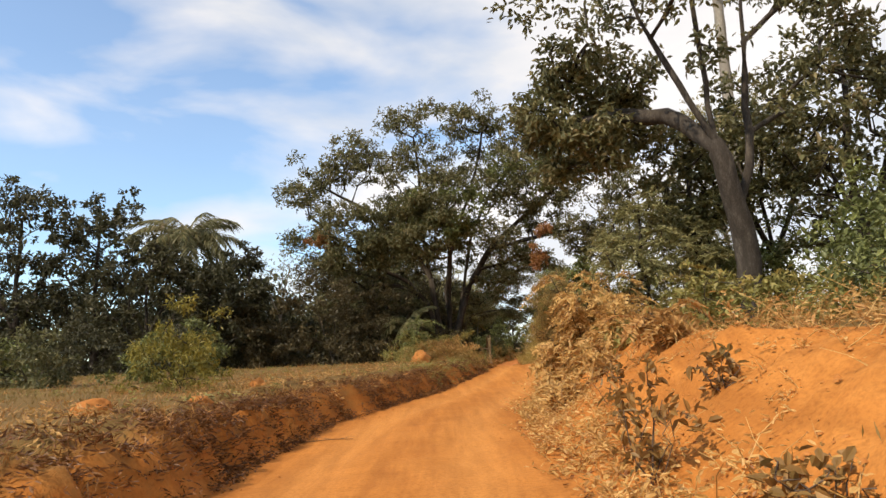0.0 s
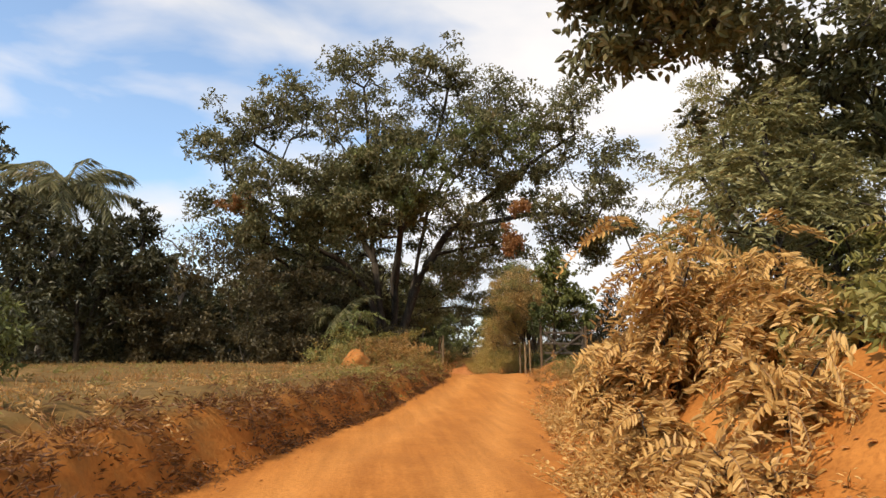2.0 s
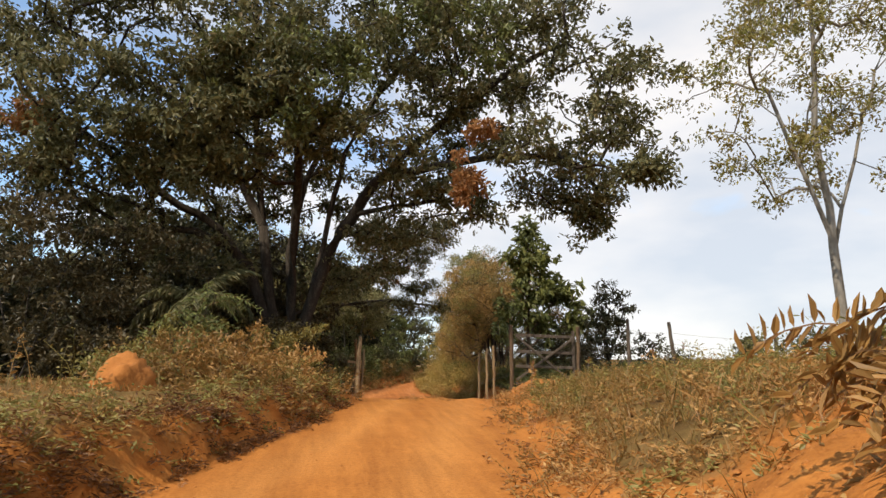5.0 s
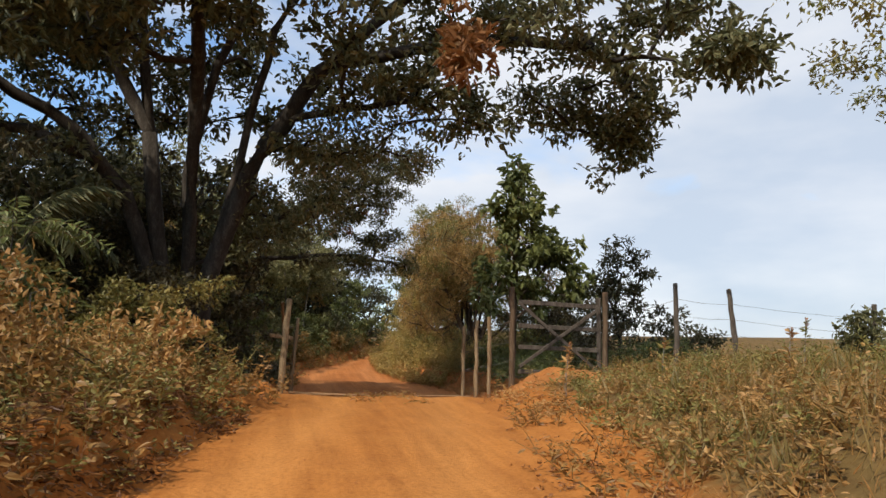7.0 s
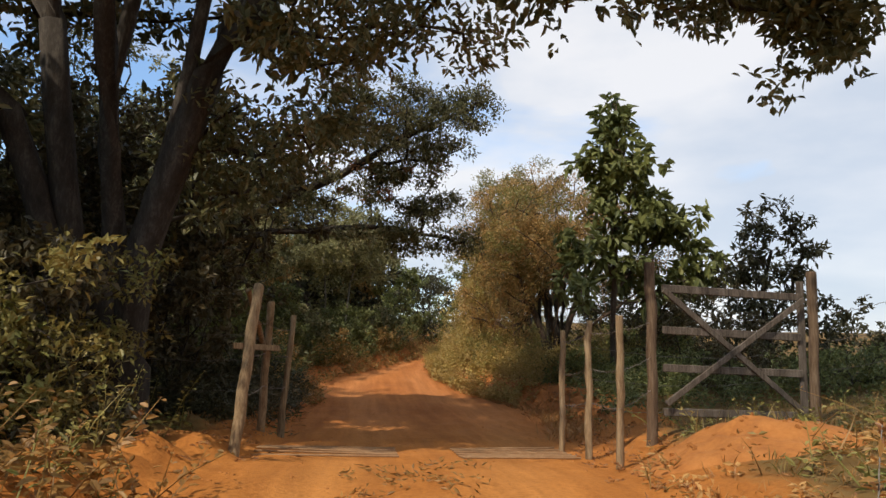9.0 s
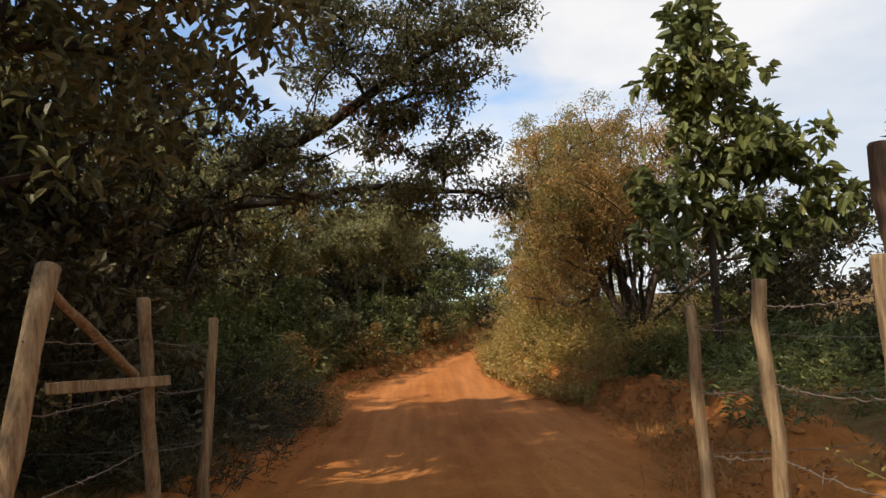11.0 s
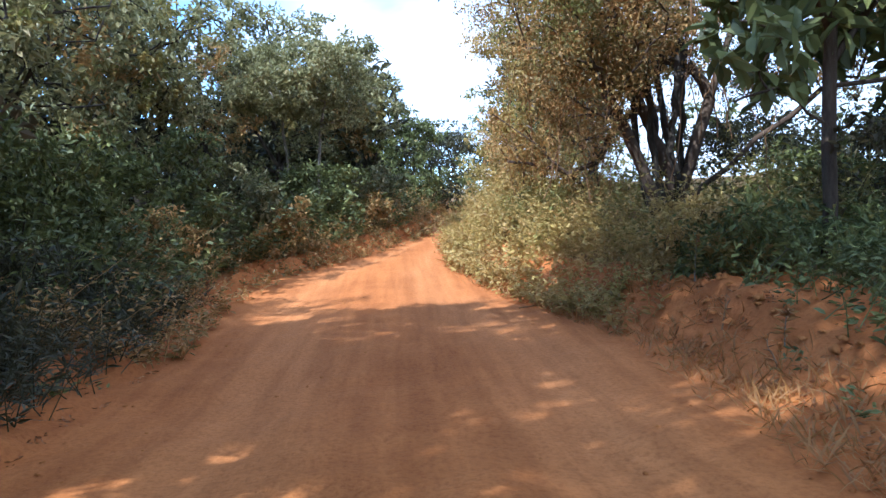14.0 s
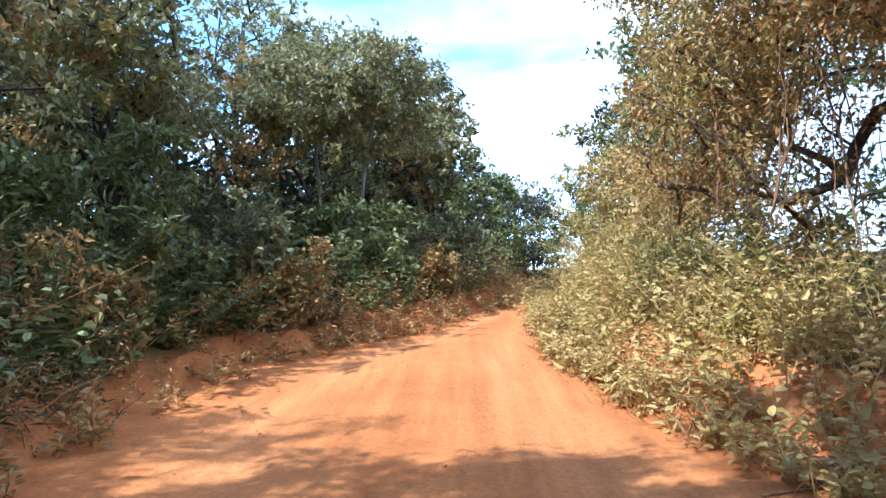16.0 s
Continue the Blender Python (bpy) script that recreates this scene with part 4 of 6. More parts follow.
TREES = [
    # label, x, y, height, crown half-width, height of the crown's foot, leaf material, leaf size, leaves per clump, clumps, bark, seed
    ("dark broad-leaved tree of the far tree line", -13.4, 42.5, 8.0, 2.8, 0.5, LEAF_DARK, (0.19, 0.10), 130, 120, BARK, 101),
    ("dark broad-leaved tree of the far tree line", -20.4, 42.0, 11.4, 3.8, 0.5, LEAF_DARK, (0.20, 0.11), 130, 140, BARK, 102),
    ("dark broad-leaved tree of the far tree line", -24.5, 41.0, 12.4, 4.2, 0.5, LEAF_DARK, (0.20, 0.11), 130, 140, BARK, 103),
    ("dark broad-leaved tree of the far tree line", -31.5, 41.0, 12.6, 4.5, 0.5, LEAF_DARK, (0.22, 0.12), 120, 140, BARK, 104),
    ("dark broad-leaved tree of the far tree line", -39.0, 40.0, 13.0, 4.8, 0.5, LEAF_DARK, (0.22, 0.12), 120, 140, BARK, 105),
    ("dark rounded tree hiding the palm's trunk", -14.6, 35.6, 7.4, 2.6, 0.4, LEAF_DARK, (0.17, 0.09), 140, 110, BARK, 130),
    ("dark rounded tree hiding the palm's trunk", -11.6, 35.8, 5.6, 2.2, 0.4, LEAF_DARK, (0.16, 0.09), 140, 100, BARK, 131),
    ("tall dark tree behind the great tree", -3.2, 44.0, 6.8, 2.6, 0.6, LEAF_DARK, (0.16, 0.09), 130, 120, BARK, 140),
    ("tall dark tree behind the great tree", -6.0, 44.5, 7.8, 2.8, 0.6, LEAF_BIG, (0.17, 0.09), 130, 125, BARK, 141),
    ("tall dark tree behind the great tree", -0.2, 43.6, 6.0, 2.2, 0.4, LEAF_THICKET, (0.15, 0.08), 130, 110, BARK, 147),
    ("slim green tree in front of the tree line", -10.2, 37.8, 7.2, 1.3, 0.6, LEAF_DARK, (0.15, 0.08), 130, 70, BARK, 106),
    ("dense dark tree behind the cut bank", 6.4, 18.6, 5.8, 1.7, 0.6, LEAF_BIG, (0.15, 0.08), 130, 95, BARK, 145),
    ("dense dark tree behind the cut bank", 8.2, 18.4, 6.2, 2.0, 0.6, LEAF_BIG, (0.15, 0.08), 130, 95, BARK, 146),
    ("dense dark tree behind the cut bank", 9.6, 17.0, 7.0, 2.3, 0.6, LEAF_BIG, (0.16, 0.085), 130, 105, BARK, 148),
    ("slender pale-barked tree on the bank", 14.0, 33.8, 12.0, 3.4, 3.4, LEAF_OLIVE, (0.12, 0.055), 210, 150, BARK_PALE, 108),
    ("tall green tree at the forest's edge", -2.2, 51.4, 7.2, 2.8, 0.8, LEAF_FOREST, (0.15, 0.075), 150, 130, BARK, 110),
    ("tall green tree at the forest's edge", -1.1, 56.0, 6.6, 2.4, 0.8, LEAF_FOREST, (0.15, 0.075), 150, 130, BARK, 111),
    # LEAF_DARK here stands for dark foliage and for shade on this side.
    ("tall green tree at the forest's edge", -4.0, 47.6, 6.2, 2.6, 0.8, LEAF_DARK, (0.15, 0.075), 150, 130, BARK, 123),
    ("tall green tree at the forest's edge", 1.0, 63.0, 7.2, 2.8, 0.8, LEAF_FOREST, (0.16, 0.085), 140, 125, BARK, 113),
    ("tall green tree at the forest's edge", 2.8, 69.0, 7.6, 2.7, 0.8, LEAF_FOREST, (0.18, 0.10), 130, 120, BARK, 114),
    ("tall green tree at the forest's edge", -5.6, 59.0, 10.6, 4.2, 0.8, LEAF_FOREST, (0.18, 0.10), 130, 150, BARK, 115),
    ("far dark tree closing the track", 8.0, 84.0, 5.0, 3.0, 0.4, LEAF_DARK, (0.22, 0.12), 110, 100, BARK, 116),
    ("tall green tree at the forest's edge", -1.8, 64.5, 9.6, 2.5, 1.0, LEAF_FOREST, (0.16, 0.085), 130, 100, BARK, 124),
    ("tree of the forest's edge near the track", 3.9, 66.5, 5.8, 1.7, 0.5, LEAF_FOREST, (0.16, 0.085), 120, 75, BARK, 143),
    ("tree of the forest's edge near the track", 5.7, 74.5, 5.6, 2.0, 0.4, LEAF_GREEN, (0.18, 0.10), 110, 75, BARK, 144),
    ("far dark tree closing the track", 14.5, 82.0, 6.5, 3.4, 0.4, LEAF_DARK, (0.22, 0.12), 110, 100, BARK, 125),
    ("far dark tree closing the track", 11.2, 79.0, 5.0, 2.2, 0.2, LEAF_GREEN, (0.20, 0.11), 110, 80, BARK, 126),
    ("far dark tree closing the track", 9.6, 90.0, 6.0, 3.2, 0.2, LEAF_DARK, (0.24, 0.13), 100, 90, BARK, 127),
    ("far dark tree closing the track", 18.5, 88.0, 7.5, 3.6, 0.2, LEAF_DARK, (0.24, 0.13), 100, 90, BARK, 128),
    ("small dark tree in the field behind the gate", 12.3, 44.2, 3.7, 0.95, 0.8, LEAF_DARK, (0.14, 0.06), 130, 44, BARK, 119),
    ("tree along the track beyond the gate", 10.2, 57.0, 7.2, 2.4, 0.6, LEAF_GREEN, (0.15, 0.075), 140, 115, BARK, 120),
    ("tree along the track beyond the gate", 11.2, 63.5, 7.4, 2.7, 0.6, LEAF_OLIVE, (0.16, 0.08), 130, 115, BARK, 121),
    ("tree along the track beyond the gate", 13.0, 70.0, 8.0, 3.2, 0.6, LEAF_DARK, (0.20, 0.11), 120, 115, BARK, 122),
]
for lab, x, y, h, w, low, mat, lf, per, n, bark, seed in TREES:
    ch = (h - low) / 2
    woody("tree", lab, "tree", x, y,
          [[(0, 0, 0), (0.05, 0.05, 0.25 * h), (-0.1, 0.1, 0.5 * h), (0.1, 0, 0.8 * h)], [(0, 0.05, 0.22 * h), (0.4 * w, 0.1, 0.55 * h)], [(0.02, 0, 0.26 * h), (-0.45 * w, -0.2, 0.58 * h)]],
          [(0, 0, low + ch, w, w, ch, int(n * 0.55)), (0.35 * w, -0.4 * w, low + 1.35 * ch, 0.6 * w, 0.6 * w, 0.55 * ch, int(n * 0.2)), (-0.5 * w, -0.3 * w, low + 0.9 * ch, 0.6 * w, 0.6 * w, 0.5 * ch, int(n * 0.15)), (-0.1 * w, 0.2 * w, low + 1.75 * ch, 0.45 * w, 0.45 * w, 0.3 * ch, n - int(n * 0.55) - int(n * 0.2) - int(n * 0.15))],
          0.13 * w + 0.16, int(per * (0.47 if x > -7 and y < 75 else 0.30)), (lf[0] * (1.15 if x > -7 else 1.6), lf[1] * (1.15 if x > -7 else 1.6)), mat, bark, seed, trunk_r=(0.010 if bark is BARK_PALE else 0.021) * h, sides=5, flat=0.55,
          patches=[((-0.3 * w, -0.6 * w, low + 1.0 * ch, 0.6 * w, 0.35 * w, 0.6 * ch, 16), LEAF_BROWN, "creeper_veil", "brown creepers hung over the crown"), ((0.3 * w, -0.6 * w, low + 1.2 * ch, 0.5 * w, 0.35 * w, 0.5 * ch, 7), LEAF_OLIVE, "creeper_veil", "yellow-green creepers hung over the crown")] if mat is LEAF_FOREST else ())

woody("tree", "young tree with drooping compound leaves on the bank", "tree", 4.3, 16.4,
      [[(0, 0, 0), (0.05, 0, 1.0), (0.0, 0, 2.2), (0.05, 0, 3.2)]],
      [(-0.2, 0, 1.9, 1.0, 0.9, 1.1, 40), (0.1, 0, 2.9, 0.5, 0.5, 0.4, 7)], 0.30, 120, (0.10, 0.035), LEAF_FOREST, BARK, 107, trunk_r=0.06, feather=(0.42, 11, 9))
woody("tree", "young tree with layered drooping compound leaves behind the bank", "tree", 6.1, 17.9,
      [[(0, 0, 0), (0.05, 0, 1.2), (0.0, 0, 2.6), (0.05, 0, 3.6)]],
      [(-0.1, 0, 1.8, 1.4, 1.0, 1.2, 44), (0.1, 0, 3.0, 0.9, 0.8, 0.6, 18)], 0.30, 120, (0.10, 0.036), LEAF_FOREST, BARK, 108, trunk_r=0.06, feather=(0.46, 11, 9))
woody("tree", "tree leaning over the track with fine dark reddish leaves", "tree", -0.8, 45.4,
      [[(0, 0, 0), (0.2, 0, 1.8), (0.9, 0, 3.2), (2.2, 0.1, 4.2), (3.8, 0.0, 5.0), (5.6, 0.0, 6.2), (7.3, 0.1, 7.1)], [(0.3, 0, 2.0), (0.5, 0.2, 4.0), (1.0, 0, 6.0)], [(0.8, 0, 3.2), (2.4, -0.4, 3.6), (4.4, -0.4, 3.8), (6.2, -0.1, 3.7)], [(0.1, 0, 1.4), (-1.2, 0, 3.6)]],
      [(-1.6, -1.0, 6.6, 1.4, 1.4, 1.0, 18), (4.4, 0, 5.7, 1.5, 1.2, 1.2, 62), (2.9, 0, 4.7, 1.0, 0.9, 0.6, 14), (5.3, 0, 6.2, 1.5, 1.0, 0.9, 44), (6.7, 0.1, 6.9, 0.9, 0.6, 0.5, 18), (5.6, 0, 4.7, 1.1, 0.8, 0.8, 30), (6.3, 0, 3.6, 0.5, 0.5, 0.3, 9), (-0.4, 0, 5.4, 1.6, 1.6, 1.2, 26), (4.4, -0.5, 3.6, 1.6, 0.8, 0.4, 20), (2.4, 0.0, 4.3, 1.7, 0.8, 0.7, 30), (0.8, -0.3, 3.4, 1.2, 0.9, 0.8, 20), (-1.5, 0, 4.0, 1.8, 2, 1.6, 36)],
      0.36, 130, (0.10, 0.045), LEAF_BIG, BARK, 109, trunk_r=0.15, flat=0.4,
      patches=[((4.6, 0.2, 5.0, 1.6, 0.6, 0.5, 9), LEAF_DEAD, "dry_leaves", "scattered reddish-brown dry leaves")])
woody("tree", "green tree with thin pale trunks at the forest's edge", "tree", 2.9, 57.6,
      [[(0, 0, 0), (0.1, 0, 1.6), (0.3, 0, 3.2)], [(-0.6, 0.3, 0.0), (-0.75, 0.3, 1.6), (-0.8, 0.2, 3.2)]],
      [(-0.3, 0, 3.9, 2.1, 1.9, 1.1, 95)], 0.36, 150, (0.13, 0.065), LEAF_FOREST, BARK_PALE, 112, trunk_r=0.055, flat=0.5)
browning = woody("browning_tree", "browning tree with a dense creeper-hung crown", "tree", 9.1, 49.4,
      [[(0, 0, 0), (0.05, 0, 1.2), (-0.3, 0.5, 2.6), (-0.6, 1.0, 4.6)], [(0, 0, 0.5), (0.5, 0.1, 1.8), (1.2, 0.2, 3.6)], [(0, 0, 0.3), (-0.5, -0.1, 1.5), (-1.2, -0.2, 3.0)], [(0.1, 0, 0.6), (1.1, -0.5, 1.7), (2.3, -0.9, 2.6)]],
      [(-0.2, 1.8, 4.3, 2.0, 2.5, 1.9, 150), (-1.2, 0.3, 3.7, 1.2, 1.4, 1.2, 60), (1.1, 0.2, 4.4, 1.5, 1.8, 1.6, 55), (0.0, 3.4, 5.4, 0.9, 0.9, 0.9, 20), (2.2, -0.9, 3.0, 1.1, 0.9, 0.6, 16), (-1.0, 2.6, 2.4, 1.3, 1.8, 1.5, 60), (-1.3, -0.3, 2.6, 0.9, 0.9, 0.8, 22)],
      0.36, 175, (0.072, 0.037), LEAF_BROWN, BARK_BROWN, 117, trunk_r=0.17, flat=0.7,
      # The two LEAF_DARK patches put shade into the crown's side away from the sun.
      patches=[((1.8, 0.2, 3.4, 1.3, 1.2, 1.0, 26), LEAF_DARK, "green_crown", "green leaves darkened for the crown's shaded side"),
               ((-1.2, 2.4, 3.4, 1.4, 2.2, 2.0, 46), LEAF_HEDGE, "creeper_veil", "yellow-green creepers hung over the crown"),
               ((-0.8, 2.6, 5.6, 1.7, 2.0, 1.2, 44), LEAF_FOREST, "green_crown", "green leaves at the crown's top"),
               ((-0.9, 0.2, 4.2, 1.4, 1.6, 1.6, 26), LEAF_OLIVE, "creeper_veil", "olive creepers hung over the crown"),
               ((2.4, 1.6, 2.6, 1.2, 1.2, 1.2, 24), LEAF_DARK, "green_crown", "green leaves darkened for the crown's shaded side")])
def vine(parent, a, b, sag, r, mat, seed):
    """A hanging vine from a down to b, in the parent's own space."""
    rng = np.random.RandomState(seed)
    w = np.linspace(0, 1, 16)[:, None]
    pts = np.array(a) * (1 - w) + np.array(b) * w + np.cumsum(rng.normal(size=(16, 3)) * 0.035, axis=0) * np.sin(np.pi * w)
    pts[:, 2] -= (sag * 4 * w * (1 - w))[:, 0]
    v, f = tubes([(pts, np.full(16, r))], 5)
    return piece("vine", mesh_of("vine", v, f, mat, True), parent)


for k in range(38):
    r = np.random.RandomState(700 + k)
    x, y = r.uniform(-1.9, 1.3), r.uniform(-0.8, 2.6)
    vine(browning, (x, y, r.uniform(3.4, 5.0)), (x + r.normal() * 0.35, y + r.normal() * 0.3, r.uniform(0.7, 1.9)), r.uniform(0, 0.3), r.uniform(0.004, 0.011), VINE, 820 + k)
for k in range(6):
    a = k * 1.05
    vine(browning, (0.16 * math.cos(a), 0.16 * math.sin(a), 0.0), (0.5 * math.cos(a) - 0.1, 0.5 * math.sin(a) + 0.2, 3.2), -0.1, 0.055, BARK, 760 + k)

woody("broadleaf_tree", "tall tree with large glossy green leaves behind the gate", "tree", 9.7, 46.6,
      [[(0, 0, 0), (0.05, 0, 2.0), (0.1, 0, 4.4), (0.15, 0, 7.1)], [(0.05, 0, 2.2), (1.2, 0.2, 3.6), (2.1, 0.3, 4.2)], [(0, 0, 1.6), (-0.9, -0.6, 1.9), (-1.6, -1.1, 1.7)], [(0.05, 0, 2.6), (-0.6, -0.3, 3.6)]],
      [(0.1, 0, 6.7, 0.42, 0.42, 0.7, 9), (0.1, 0, 5.5, 0.8, 0.8, 0.8, 22), (0.2, 0, 4.2, 1.15, 1.0, 0.9, 26), (1.6, 0.2, 4.1, 0.9, 0.7, 0.5, 18), (-1.2, -0.8, 2.3, 0.35, 0.35, 0.3, 4), (2.2, 0, 2.9, 0.6, 0.6, 0.4, 10), (-0.6, -0.2, 3.4, 0.6, 0.6, 0.5, 10), (0.8, 0, 2.6, 0.9, 0.8, 0.6, 12)],
      0.44, 34, (0.30, 0.15), LEAF_GREEN, BARK_BROWN, 118, trunk_r=0.075, hang=0.5, broad=True, bunch=9)


def woods(label, xr, yr, zr, n, size, mat, seed):
    """Far woods: masses of leaves that close the view between the trees."""
    rng = np.random.RandomState(seed)
    x, y = rng.uniform(*xr, n), rng.uniform(*yr, n)
    z = land(x, y)[0] + rng.uniform(0, 1, n) ** 1.2 * (zr + 0.6 * lumps(x, y, 0.5, seed))
    v, f = clump_leaves(np.stack([x, y, z], 1), size * 3.0, 14, size, size * 0.55, rng)
    return tagged(new("far_woods", mesh_of("far_woods", v, f, mat)), label, "woods", kind="stuff")


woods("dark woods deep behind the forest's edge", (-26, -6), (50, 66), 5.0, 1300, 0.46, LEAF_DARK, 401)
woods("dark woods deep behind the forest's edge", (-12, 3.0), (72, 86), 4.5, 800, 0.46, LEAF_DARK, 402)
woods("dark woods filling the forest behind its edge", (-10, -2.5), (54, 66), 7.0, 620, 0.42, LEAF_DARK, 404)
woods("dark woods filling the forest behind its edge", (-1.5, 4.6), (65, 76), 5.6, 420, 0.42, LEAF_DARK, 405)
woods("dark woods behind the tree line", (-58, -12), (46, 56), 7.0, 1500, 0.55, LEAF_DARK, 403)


# ---- posts, gate, wires ----
def stake(name, mat, parent, p0, p1, r0, r1, seed):
    """A rough round post: uneven girth, chamfered top."""
    rng = np.random.RandomState(seed)
    n, sides = 9, 10
    pts = np.linspace(p0, p1, n) + rng.normal(size=(n, 3)) * np.array([0.006, 0.006, 0])
    rad = np.linspace(r0, r1, n) * rng.uniform(0.93, 1.07, n)
    top = pts[-1] + (pts[-1] - pts[-2]) * 0.10
    pts = np.vstack([pts, top, top])
    rad = np.append(rad, [rad[-1] * 0.86, 0.001])
    v, f = tubes([(pts, rad)], sides)
    v[: n * sides] += (rng.normal(size=(n * sides, 3)) * 0.0035)
    return piece(name, mesh_of(name, v, f, mat, True), parent)


def barbed(parent, a, b, seed, sag=0.05, r=0.003):
    rng = np.random.RandomState(seed)
    a, b = np.array(a, float), np.array(b, float)
    n = 24
    w = np.linspace(0, 1, n)[:, None]
    pts = a * (1 - w) + b * w + rng.normal(size=(n, 3)) * 0.0035
    pts[:, 2] -= sag * 4 * (w * (1 - w))[:, 0]
    pts[0], pts[-1] = a, b
    paths = [(pts, np.full(n, r))]
    for k in range(1, n - 1, 2):
        d = rng.normal(size=3) * 0.011
        paths.append((np.array([pts[k] - d, pts[k] + d]), np.full(2, r * 0.7)))
    v, f = tubes(paths, 4)
    return piece("wire", mesh_of("wire", v, f, WIRE), parent)


def plank(name, mat, parent, a, b, wide, thick, normal, seed):
    """A sawn board from a to b with worn edges; normal: the way its broad face looks."""
    rng = np.random.RandomState(seed)
    a, b, nrm = Vector(a), Vector(b), Vector(normal).normalized()
    ax = (b - a)
    ln = ax.length
    ax.normalize()
    up = nrm.cross(ax).normalized()
    bm = bmesh.new()
    bmesh.ops.create_cube(bm, size=1.0)
    bmesh.ops.subdivide_edges(bm, edges=[e for e in bm.edges if abs((e.verts[0].co - e.verts[1].co).x) > 0.5], cuts=5)
    for v in bm.verts:
        v.co = Vector((v.co.x * ln, v.co.y * thick * (1 + rng.normal() * 0.03), v.co.z * wide * (1 + rng.normal() * 0.03)))
    bmesh.ops.bevel(bm, geom=[e for e in bm.edges if e.calc_face_angle(0) > 0.9], offset=0.006, segments=1, affect="EDGES")
    m = Matrix((ax, nrm, up)).transposed().to_4x4()
    m.translation = (a + b) / 2
    bmesh.ops.transform(bm, matrix=m, verts=bm.verts)
    return part(name, bm, mat, parent)


def foot(x, y):
    return np.array([x, y, height(x, y) - 0.06])


# fence beside the gate
fence = thing("wire_fence", 0, 0, 0, "three weathered round fence posts with barbed wire beside the road", "fence")
row = [((5.97, 38.42), (5.99, 38.50, 3.30)), ((6.05, 37.74), (6.08, 37.82, 3.40)), ((6.08, 36.95), (6.05, 36.85, 3.42))]
for k, ((x, y), top) in enumerate(row):
    stake("post", POST_WOOD, fence, foot(x, y), np.array(top), 0.039 - 0.004 * (k == 0), 0.036 - 0.004 * (k == 0), 200 + k)
for dz in (-0.12, -0.50, -0.85):
    for (_, a), (_, b) in zip(row, row[1:]):
        barbed(fence, (a[0], a[1] - 0.02, a[2] + dz), (b[0], b[1] - 0.02, b[2] + dz), int(300 - dz * 100), 0.02)
    barbed(fence, (row[-1][1][0], row[-1][1][1], row[-1][1][2] + dz), (6.78, 37.8, 3.55 + dz), int(400 - dz * 100), 0.02)
    barbed(fence, (row[0][1][0], row[0][1][1], row[0][1][2] + dz), (9.6, 40.2, 3.2 + dz), int(500 - dz * 100), 0.10)

# gate
gate = thing("field_gate", 6.78, 37.8, height(6.78, 37.8), "grey weathered wooden field gate with a crossed brace", "gate")
gate_inv = Matrix.Translation(-gate.location)
GA, GB = np.array([6.78, 37.80]), np.array([8.80, 37.95])
gl, gr = foot(*GA), foot(*GB)
for k, (p, top) in enumerate(((gl, 4.06), (gr, 4.06))):
    o = stake("gate_post", GATE_POST, gate, p, np.array([p[0] + 0.02 * k, p[1], top]), 0.060, 0.054, 220 + k)
    o.matrix_parent_inverse = gate_inv
la, lb = Vector((GA[0] + 0.12, GA[1] - 0.03, 0)), Vector((GB[0] - 0.16, GB[1] - 0.03, 0))
gn = Vector((lb.y - la.y, la.x - lb.x, 0)).normalized()
for k, z in enumerate((3.80, 3.34, 2.93, 2.46)):
    plank("rail", GATE_WOOD, gate, la + Vector((0, 0, z)), lb + Vector((0, 0, z - 0.03)), 0.085, 0.03, gn, 230 + k).matrix_parent_inverse = gate_inv
plank("brace", GATE_WOOD, gate, la + gn * 0.032 + Vector((0, 0, 3.78)), lb + gn * 0.032 + Vector((0, 0, 2.45)), 0.066, 0.025, gn, 240).matrix_parent_inverse = gate_inv
plank("brace", GATE_WOOD, gate, la + gn * 0.060 + Vector((0, 0, 2.55)), lb + gn * 0.060 + Vector((0, 0, 3.74)), 0.066, 0.025, gn, 241).matrix_parent_inverse = gate_inv
plank("stile", GATE_WOOD, gate, lb - gn * 0.032 + Vector((0.03, 0, 2.36)), lb - gn * 0.032 + Vector((0.03, 0, 3.96)), 0.09, 0.03, gn, 242).matrix_parent_inverse = gate_inv

# field fence
ff = thing("wire_fence", 0, 0, 0, "dark leaning fence posts with barbed wire along the field", "fence")
line = [(9.0, 37.95, 3.9, 0), (10.22, 37.62, 4.28, 0.02), (11.60, 37.84, 4.24, -0.16), (14.6, 37.2, 4.0, 0.05), (18.5, 36.5, 3.95, -0.05), (23, 35.6, 4.0, 0.03)]
for k, (x, y, z, lean) in enumerate(line[1:]):
    stake("post", GATE_WOOD, ff, foot(x - lean, y), np.array([x, y, z]), 0.055, 0.048, 250 + k)
for dz in (-0.62, -0.30, -0.95):
    for k, (a, b) in enumerate(zip(line, line[1:])):
        barbed(ff, (a[0], a[1] - 0.05, a[2] + dz), (b[0], b[1] - 0.05, b[2] + dz), 600 + k + int(-dz * 100), 0.04)

